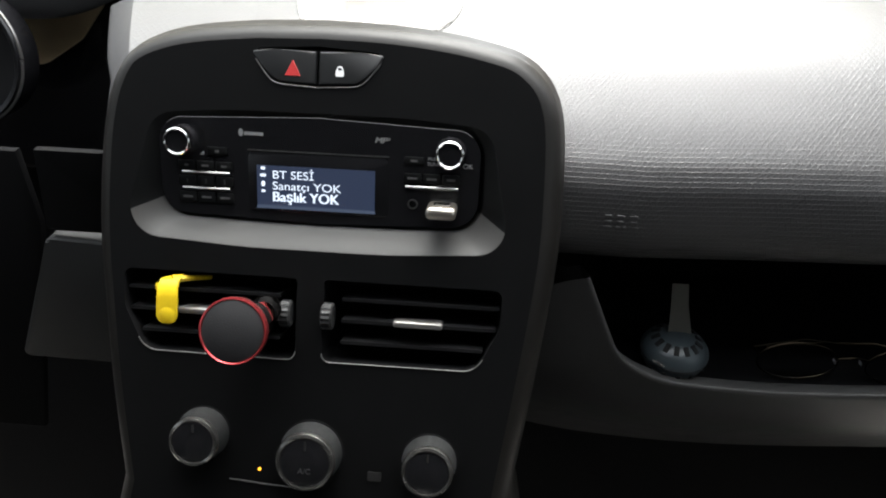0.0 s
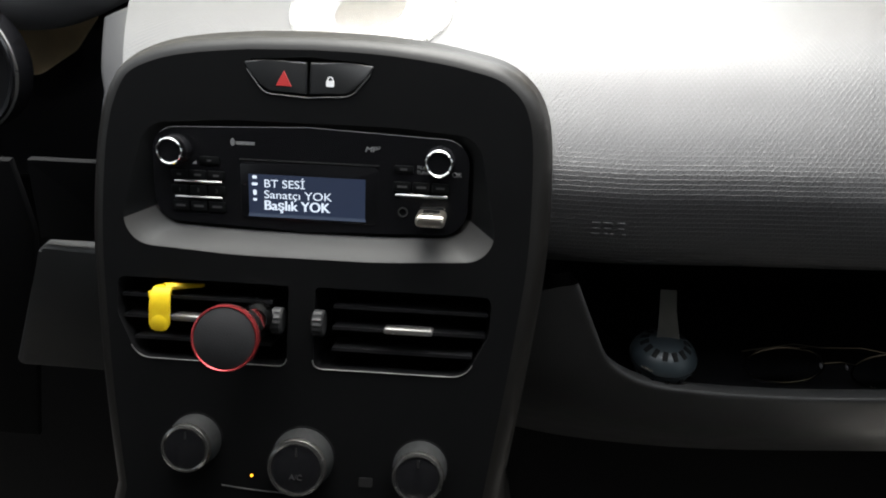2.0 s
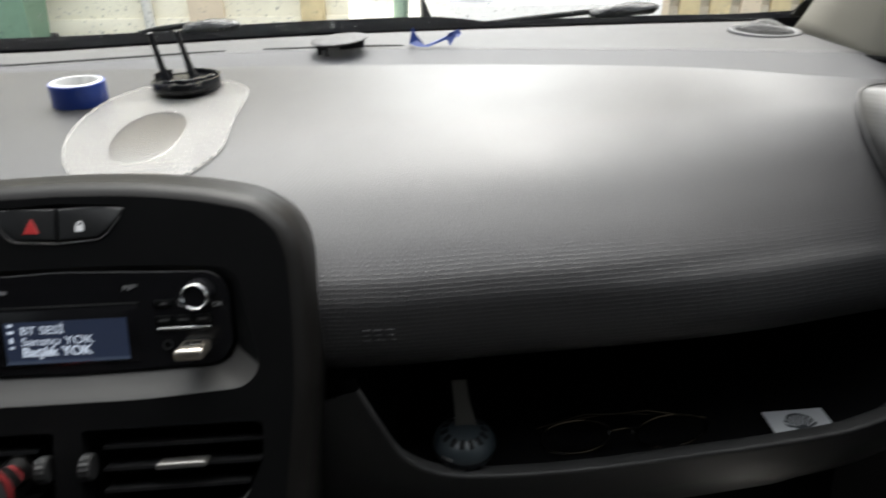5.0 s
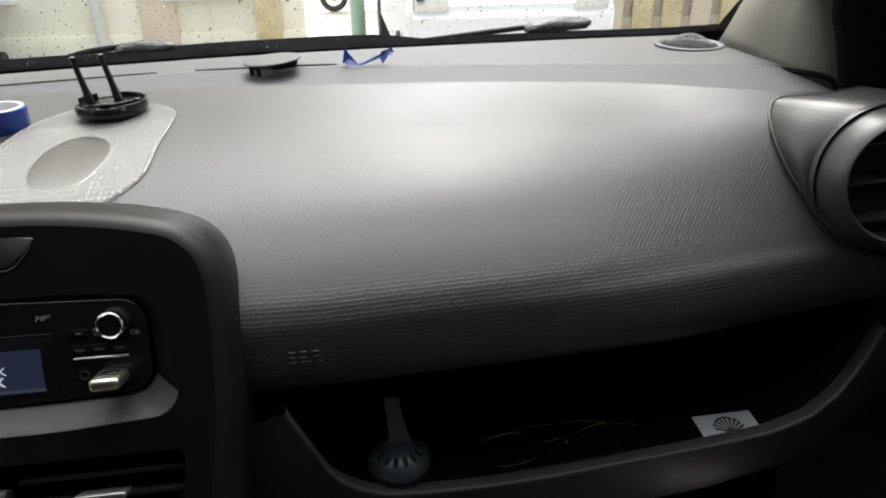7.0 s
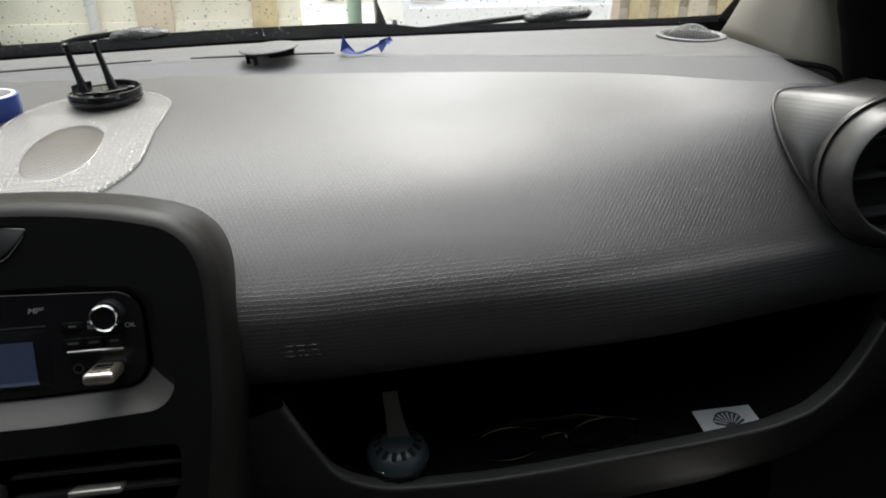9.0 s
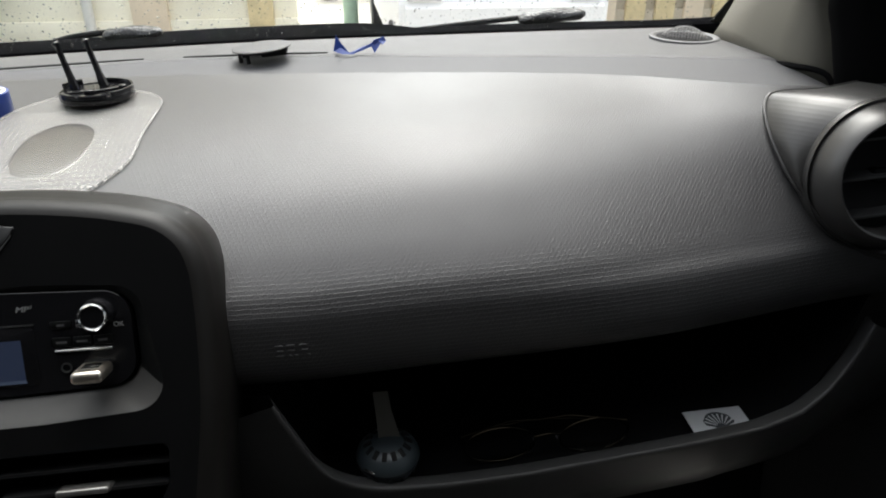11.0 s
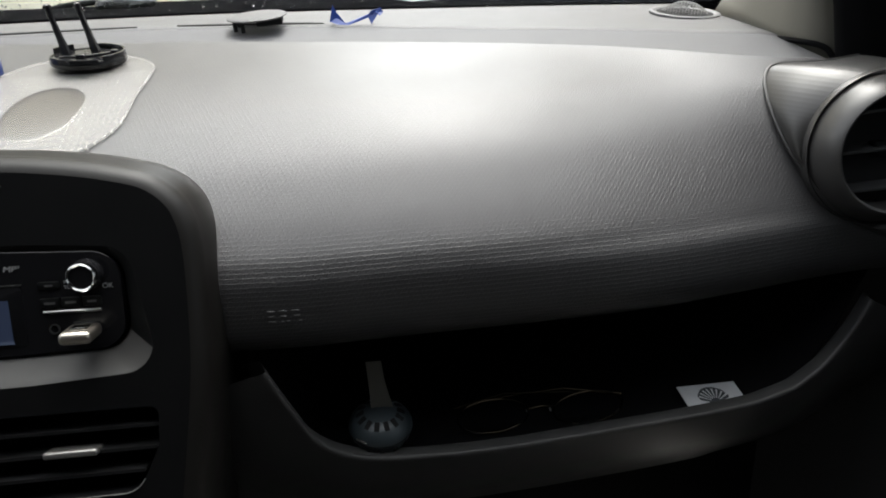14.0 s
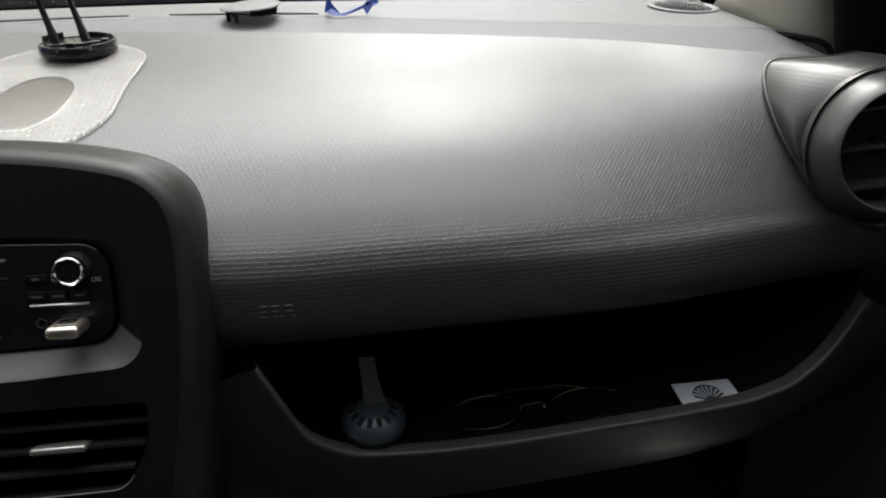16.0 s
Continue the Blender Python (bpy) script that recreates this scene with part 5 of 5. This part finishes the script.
for i in range(2600):
    x, f = rng.uniform(-0.55, 0.8), rng.uniform(0.035, 0.20) ** 1.0
    r = rng.choice((0.0004, 0.0005, 0.0006, 0.0008, 0.0012)) * rng.uniform(0.7, 1.2)
    c, up = screen_point(x, f, 0.002), (screen_point(x, f + 0.01) - screen_point(x, f)).normalized()
    nrm = Vector((1, 0, 0)).cross(up).normalized()
    if nrm.y < 0:
        nrm = -nrm
    st = rng.uniform(0.7, 2.2)
    loops = []
    for k, h in ((1.0, 0.0), (0.8, 0.5), (0.4, 0.75)):
        loops.append([c + r * k * (math.cos(a) * Vector((1, 0, 0)) + st * math.sin(a) * up) + nrm * r * h for a in [2 * math.pi * q / 7 for q in range(7)]])
    loft(drops, loops, True, True, True)
WATER = clear("rain_water", (0.72, 0.73, 0.72), 0.22, 0.05)
dr = part("rain_drops", drops, WATER, windscreen, "small rain drops")
tagged(dr, kind="stuff")

COWL = [(-0.85, 0.004), (-0.19, 0.003), (-0.04, 0.002), (0.04, 0.005), (0.27, 0.005), (0.34, 0.003), (0.38, -0.006), (0.6, -0.005), (0.75, -0.006), (0.9, -0.003)]
cowl = thing("windscreen_cowl", "wet black rubber cowl at the foot of the windscreen", "cowl", kind="structure")
cb = bmesh.new()
loops = []
for i in range(49):
    x = -0.85 + 1.7 * i / 48
    y, z = smoothed(x, SCREEN_EDGE) + 0.03, top_z(x)
    hgt = interp(x, COWL)
    loops.append([Vector((x, y, z - 0.05)), Vector((x, y, z - 0.004)), Vector((x, y + 0.012, z + hgt * 0.3)), Vector((x, y + 0.035, z + hgt * 0.92)), Vector((x, y + 0.045, z + hgt)), Vector((x, y + 0.055, z + hgt * 0.9)), Vector((x, y + 0.08, z - 0.03)), Vector((x, y + 0.09, z - 0.05))])
loft(cb, loops, True, True, True)
part("cowl_panel", cb, material("wet_black_rubber", (0.004, 0.004, 0.0045), 0.95, spec=0.0, vary=0.6, scale=60, bump=0.2), cowl)


def wiper(blade, x0, z0, x1, z1, y):
    """Blade along the glass foot, and the rounded head of its arm from (x0, z0) to (x1, z1)."""
    w = thing("windscreen_wiper", "black windscreen wiper lying wet along the glass foot", "wiper")
    pts = spline([Vector((x, y, z)) for x, z in blade], 14)
    part("wiper_blade", tube(pts, 0.0042, 8, taper=[0.5] + [1] * 13 + [0.8]), BLACK, w)
    bm = bmesh.new()
    loops = []
    for i in range(15):
        f = i / 14
        c = Vector((x0 + (x1 - x0) * f, y - 0.012, z0 + (z1 - z0) * f))
        h = 0.0105 * (0.45 + 0.55 * math.sin(math.pi * min(1.0, 0.25 + 0.6 * f))) * (0.4 if i in (0, 14) else 1.0)
        d = 0.014 * (0.5 if i in (0, 14) else 1.0)
        loops.append([c + Vector((0, d * math.cos(2 * math.pi * q / 12), h * math.sin(2 * math.pi * q / 12) + 0.0012 * math.sin(9 * f + q))) for q in range(12)])
    loft(bm, loops, True, True, True)
    part("wiper_arm_head", bm, material("wet_black_paint", (0.008, 0.0083, 0.0085), 0.3, vary=0.6, scale=120, bump=0.8, grain=260, depth=0.0022), w)
    return w


wiper([(0.355, 1.027), (0.45, 1.037), (0.56, 1.047)], 0.546, 1.045, 0.648, 1.053, 0.675)
wiper([(-0.118, 1.024), (-0.085, 1.032), (-0.03, 1.038)], -0.045, 1.034, 0.034, 1.038, 0.675)

pillar = thing("windscreen_pillar_trim", "beige plastic trim on the windscreen pillar", "pillar trim", kind="structure")
pb = bmesh.new()
BASE = [Vector(p) for p in ((0.826, 0.60, 1.015), (0.806, 0.575, 1.020), (0.784, 0.52, 1.046), (0.772, 0.433, 1.046), (0.761, 0.345, 1.044), (0.765, 0.300, 1.042), (0.785, 0.280, 1.03), (0.85, 0.285, 1.02))]
A_LINE = spline([(0.822, 0.59, 1.042), (0.80, 0.42, 1.16), (0.765, 0.12, 1.34), (0.735, -0.22, 1.52)], 24)
B_LINE = spline([(0.780, 0.252, 1.030), (0.758, 0.251, 1.09), (0.745, 0.250, 1.125), (0.737, 0.225, 1.18), (0.722, 0.03, 1.32), (0.715, -0.34, 1.52)], 24)
loops = []
for i in range(25):
    row = []
    for k, p in enumerate(BASE):
        g = min(1.0, k / 5.5)
        row.append(p + (A_LINE[i] - A_LINE[0]) * (1 - g) + (B_LINE[i] - B_LINE[0]) * g + Vector((0.010, 0.0, 0.0)) * math.sin(math.pi * g) * min(1.0, i / 6))
    loops.append(row)
loft(pb, loops, True, True, True)
part("trim_shell", pb, BEIGE, pillar, sharp=70)
seal, edge_bm = bmesh.new(), bmesh.new()
loft(seal, [[p + Vector(d) for d in ((0.012, 0.014, 0.0), (-0.003, 0.004, 0.0), (-0.006, -0.004, 0.0), (-0.003, -0.012, 0.0), (0.02, -0.022, 0.0), (0.075, -0.03, 0.0), (0.08, 0.0, 0.0))] for p in B_LINE], True, True, True)
part("door_seal", seal, SHELFMAT, pillar, "black rubber door seal", sharp=70)
part("deck_seal", tube(spline([(0.758, 0.345, 1.0435), (0.7585, 0.3255, 1.0470), (0.760, 0.2977, 1.0500), (0.769, 0.282, 1.0500), (0.777, 0.274, 1.0460), (0.782, 0.268, 1.036), (0.784, 0.264, 1.022)], 18), 0.0030, 8), SHELFMAT, pillar, "black rubber edge round the end of the dashboard")
loft(edge_bm, [[p + Vector(d) for d in ((0.012, 0.012, -0.004), (-0.008, 0.010, 0.0), (-0.009, 0.002, 0.003), (0.004, -0.006, 0.004), (0.02, 0.0, 0.0))] for p in A_LINE], True, True, True)
part("screen_edge", edge_bm, RUBBER, pillar, "black edge of the windscreen", sharp=70)

# ---- cabin round the camera ----
cabin = thing("car_cabin", "closed dark car cabin with beige headliner", "car cabin", kind="structure")


def wall_ring(outer, inner, m, t):
    """A wall with one opening through it."""
    bm = bmesh.new()
    loft(bm, [[Vector((x, y, 0)) for x, y in outer], [Vector((x, y, 0)) for x, y in inner], [Vector((x, y, t)) for x, y in inner], [Vector((x, y, t)) for x, y in outer], [Vector((x, y, 0)) for x, y in outer]], True)
    return bm


for s, nm in ((-1, "door"), (1, "door")):
    m = Matrix(((0, 0, s, s * 0.86), (1, 0, 0, 0), (0, 1, 0, 0), (0, 0, 0, 1)))
    pane_line = [(-0.85, 1.03), (0.10, 1.03), (0.14, 1.06), (-0.14, 1.38), (-0.85, 1.42)]
    part(nm, wall_ring([(-1.6, 0.2), (0.72, 0.2), (0.60, 1.0), (-0.24, 1.57), (-1.6, 1.57)], pane_line, m, 0.04), SEATCLOTH, cabin, "dark door with a window opening", m=m)
# Unseen tinted panes, added to cut the light that enters from the sides.
SIDE_DIMMER = clear("side_dimming_glass", (0.54, 0.56, 0.56), 0.05)
for s in (-1, 1):
    side = thing("side_dimming_pane", "unseen tinted pane added in the door to dim side light", "window", kind="structure")
    gb = bmesh.new()
    loft(gb, [[Vector((s * (0.868 + t), y, z)) for y, z in ((-0.84, 1.035), (0.09, 1.035), (0.13, 1.062), (-0.145, 1.372), (-0.84, 1.412))] for t in (0.0, 0.004)], True, True, True)
    part("pane", gb, SIDE_DIMMER, side, "added dimming glass", smooth=False)
part("roof_lining", box(1.8, 1.43, 0.03, at(0, -0.945, 1.555)), CLOTH, cabin)
part("rear_wall", box(1.8, 0.05, 1.4, at(0, -1.65, 0.9)), SEATCLOTH, cabin)
part("cabin_floor", box(1.8, 2.4, 0.04, at(0, -0.45, 0.0)), SEATCLOTH, cabin)
part("bulkhead", box(1.8, 0.04, 1.06, at(0, 0.72, 0.45)), DARK, cabin)
# Added board under the dashboard; its near-black stands in for footwell shade.
part("footwell_shade_board", box(1.72, 0.04, 0.75, at(0, 0.30, 0.39) @ Matrix.Rotation(radians(-12), 4, "X")), SHELFMAT, cabin)
for s in (-1, 1):
    seat = thing("front_seat", "dark cloth front seat", "seat", group="front seats", m=at(s * 0.38, -0.75, 0.22))
    part("seat_cushion", box(0.5, 0.5, 0.2, at(0, 0.05, 0.14), 0.05, 3), SEATCLOTH, seat)
    part("seat_back", box(0.5, 0.16, 0.62, at(0, -0.3, 0.5) @ Matrix.Rotation(radians(15), 4, "X"), 0.06, 3), SEATCLOTH, seat)
    part("headrest", box(0.26, 0.1, 0.18, at(0, -0.42, 0.92), 0.04, 3), SEATCLOTH, seat)

# ---- street outside ----
ASPHALT = material("wet_asphalt", (0.36, 0.345, 0.315), 0.35, vary=0.3, scale=3, grain=120, bump=0.3, depth=0.003)
RENDER_ = material("cream_wall_render", (0.93, 0.86, 0.70), 0.85, vary=0.12, scale=2.5, grain=90, bump=0.3, depth=0.002)
BROWNWALL = material("weathered_brown_render", (0.48, 0.42, 0.32), 0.85, vary=0.2, scale=2.5, grain=90, bump=0.3, depth=0.002)
TANWALL = material("tan_wall_render", (0.78, 0.66, 0.50), 0.85, vary=0.12, scale=3, grain=90, bump=0.3, depth=0.002)
GREYWALL = material("pale_grey_render", (0.68, 0.67, 0.62), 0.85, vary=0.15, scale=2.5, grain=90, bump=0.3, depth=0.002)
VANWHITE = material("white_car_paint", (0.88, 0.87, 0.85), 0.5, vary=0.03, scale=4, bump=0.0)
GREENBIN = material("green_plastic_bin", (0.14, 0.25, 0.17), 0.5, vary=0.15, scale=8, bump=0.05)
DARKGLASS = material("dark_window_glass", (0.03, 0.035, 0.04), 0.08, bump=0.0)
TYRE = material("tyre_rubber", (0.02, 0.02, 0.02), 0.8, bump=0.2)
OCHRE = material("ochre_boards", (0.70, 0.58, 0.34), 0.7, vary=0.35, scale=6, bump=0.2)

ground = tagged(part("ground", box(260, 260, 0.2, at(0, 60, -0.1 - 0.45)), ASPHALT), "wet grey street asphalt", "ground", kind="structure")


def house(name, label, x0, x1, y, h, mat, turn=0.0):
    hs = thing(name, label, "building", kind="", m=at(0, y, -0.45) @ Matrix.Rotation(radians(turn), 4, "Z"))
    part("wall", box(x1 - x0, 0.4, h, at((x0 + x1) / 2, 0.2, h / 2)), mat, hs)
    part("plinth", box(x1 - x0, 0.04, 0.3, at((x0 + x1) / 2, -0.02, 0.15), 0.01), mat, hs)
    part("roof_edge", box(x1 - x0 + 0.3, 0.8, 0.2, at((x0 + x1) / 2, 0.2, h + 0.1), 0.02), mat, hs)
    return hs


left_house = house("street_house", "cream rendered house with tan pilaster across the street", -14.0, -0.15, 8.6, 10.0, RENDER_)
part("pilaster", box(0.42, 0.08, 6.9, at(-1.87, -0.04, 3.45), 0.01), TANWALL, left_house, "tan painted pilaster")
part("drainpipe", lathe([(0.06, 0.1), (0.06, 6.9)], 16), GREYWALL, left_house, "grey drainpipe", m=at(-2.55, -0.1, 0))


def house_window(parent, x, z, w, h):
    win = part("window", box(w, 0.05, h, at(x, -0.01, z), 0.005), DARKGLASS, parent, "dark window with pale frame")
    for dx, dz, sw, sh in ((0, h / 2, w + 0.12, 0.08), (-w / 2, 0, 0.07, h), (w / 2, 0, 0.07, h), (0, 0, 0.05, h)):
        part("frame", box(sw, 0.08, sh, at(x + dx, -0.03, z + dz), 0.006), VANWHITE, win)
    part("sill", box(w + 0.2, 0.18, 0.07, at(x, -0.08, z - h / 2 - 0.03), 0.01), VANWHITE, win)


for x in (-1.3, -3.9, -5.8, -8.2):
    for z in (1.35, 4.6):
        house_window(left_house, x, z, 0.8, 1.2)
part("door", box(0.30, 0.06, 1.2, at(-0.58, -0.06, 0.75), 0.01), OCHRE, left_house, "small ochre door")
right_house = house("street_house", "ochre and cream boarded house beyond the parked van", 3.4, 13.0, 8.8, 15.0, BROWNWALL)
for i in range(9):
    part("board", box(0.28, 0.05, 5.6, at(3.9 + i * 0.42, -0.05, 2.9), 0.01), OCHRE if i % 3 else TANWALL, right_house)
far_house = house("street_house", "pale house at the end of the side street", -3.0, 8.0, 19.0, 3.2, GREYWALL)

bin_ = thing("wheeled_bin", "green plastic wheeled bin against the house", "bin", m=at(-3.85, 8.0, -0.45))
bb = bmesh.new()
loft(bb, [[Vector((x * s, y * s, z)) for x, y in ((-0.28, -0.3), (0.28, -0.3), (0.28, 0.3), (-0.28, 0.3))] for z, s in ((0.06, 0.78), (0.95, 1.0), (0.96, 1.06), (1.0, 1.06))], True, True, True)
part("bin_body", bb, GREENBIN, bin_)
part("bin_lid", box(0.62, 0.68, 0.06, at(0, 0, 1.03), 0.02), GREENBIN, bin_)
for s in (-1, 1):
    part("bin_wheel", lathe([(0.1, -0.03), (0.1, 0.03)], 20), TYRE, bin_, m=at(s * 0.24, 0.28, 0.1) @ Matrix.Rotation(radians(90), 4, "Y"))

scooter = thing("parked_scooter", "dark parked scooter by the house corner", "scooter", m=at(0.75, 12.5, -0.45) @ Matrix.Rotation(radians(8), 4, "Z"))
for x in (-0.55, 0.55):
    w = part("wheel", bmesh.new(), TYRE, scooter, m=at(x, 0, 0.25) @ Matrix.Rotation(radians(90), 4, "X"))
    bm = tube([Vector((0.2 * math.cos(2 * math.pi * k / 28), 0.2 * math.sin(2 * math.pi * k / 28), 0)) for k in range(29)], 0.05, 8, cap=False)
    bm.to_mesh(w.data)
    bm.free()
    part("wheel_hub", lathe([(0.07, -0.04), (0.07, 0.04)], 16), SATIN, w)
part("body", box(0.7, 0.25, 0.3, at(-0.15, 0, 0.5), 0.08, 3), DARKGLASS, scooter)
part("saddle", box(0.6, 0.24, 0.1, at(-0.25, 0, 0.75), 0.04, 3), TYRE, scooter)
part("fork", tube([Vector((0.55, 0, 0.25)), Vector((0.38, 0, 0.95))], 0.03, 8), SATIN, scooter)
part("handlebar", tube([Vector((0.38, -0.3, 0.97)), Vector((0.38, 0.3, 0.97))], 0.015, 8), TYRE, scooter)
part("footboard", box(0.5, 0.25, 0.05, at(0.2, 0, 0.3), 0.015), DARKGLASS, scooter)
post = thing("street_post", "short green street post", "post", m=at(0.52, 9.2, -0.45))
part("post_shaft", lathe([(0.1, 0), (0.1, 0.95), (0.07, 1.0), (0.01, 1.02)], 20), material("pale_green_paint", (0.30, 0.42, 0.33), 0.5, vary=0.2, scale=8), post)

van = thing("parked_van", "white parked van close in front of the car", "van", m=at(1.70, 7.4, -0.45))
vb = bmesh.new()
loft(vb, [[Vector((x, y, z)) for x, y, z in ((-0.9, -2.0, 0.35), (-0.9, -2.05, 0.9), (-0.85, -1.75, 1.1), (-0.8, -1.0, 1.85), (-0.8, 2.2, 1.95), (-0.9, 2.3, 0.4))], [Vector((x, y, z)) for x, y, z in ((0.9, -2.0, 0.35), (0.9, -2.05, 0.9), (0.85, -1.75, 1.1), (0.8, -1.0, 1.85), (0.8, 2.2, 1.95), (0.9, 2.3, 0.4))]], True, True, True)
bmesh.ops.bevel(vb, geom=vb.edges[:], offset=0.06, segments=3, affect="EDGES")
part("body", vb, VANWHITE, van)
part("windscreen", box(1.4, 0.02, 0.85, at(0, -1.42, 1.46) @ Matrix.Rotation(radians(-45), 4, "X"), 0.005), DARKGLASS, van)
part("bumper", box(1.75, 0.15, 0.3, at(0, -2.05, 0.42), 0.05, 3), VANWHITE, van)
for s in (-1, 1):
    part("headlight", box(0.3, 0.06, 0.2, at(s * 0.68, -2.0, 0.98), 0.03, 3), CHROME, van)
    for y in (-1.3, 1.6):
        tyre = part("wheel", lathe([(0.2, -0.1), (0.32, -0.09), (0.32, 0.09), (0.2, 0.1)], 28), TYRE, van, m=at(s * 0.82, y, 0.32) @ Matrix.Rotation(radians(90), 4, "Y"))
        part("wheel_rim", lathe([(0.19, -0.105), (0.05, -0.11), (0.05, 0.11), (0.19, 0.105)], 20), SATIN, tyre)
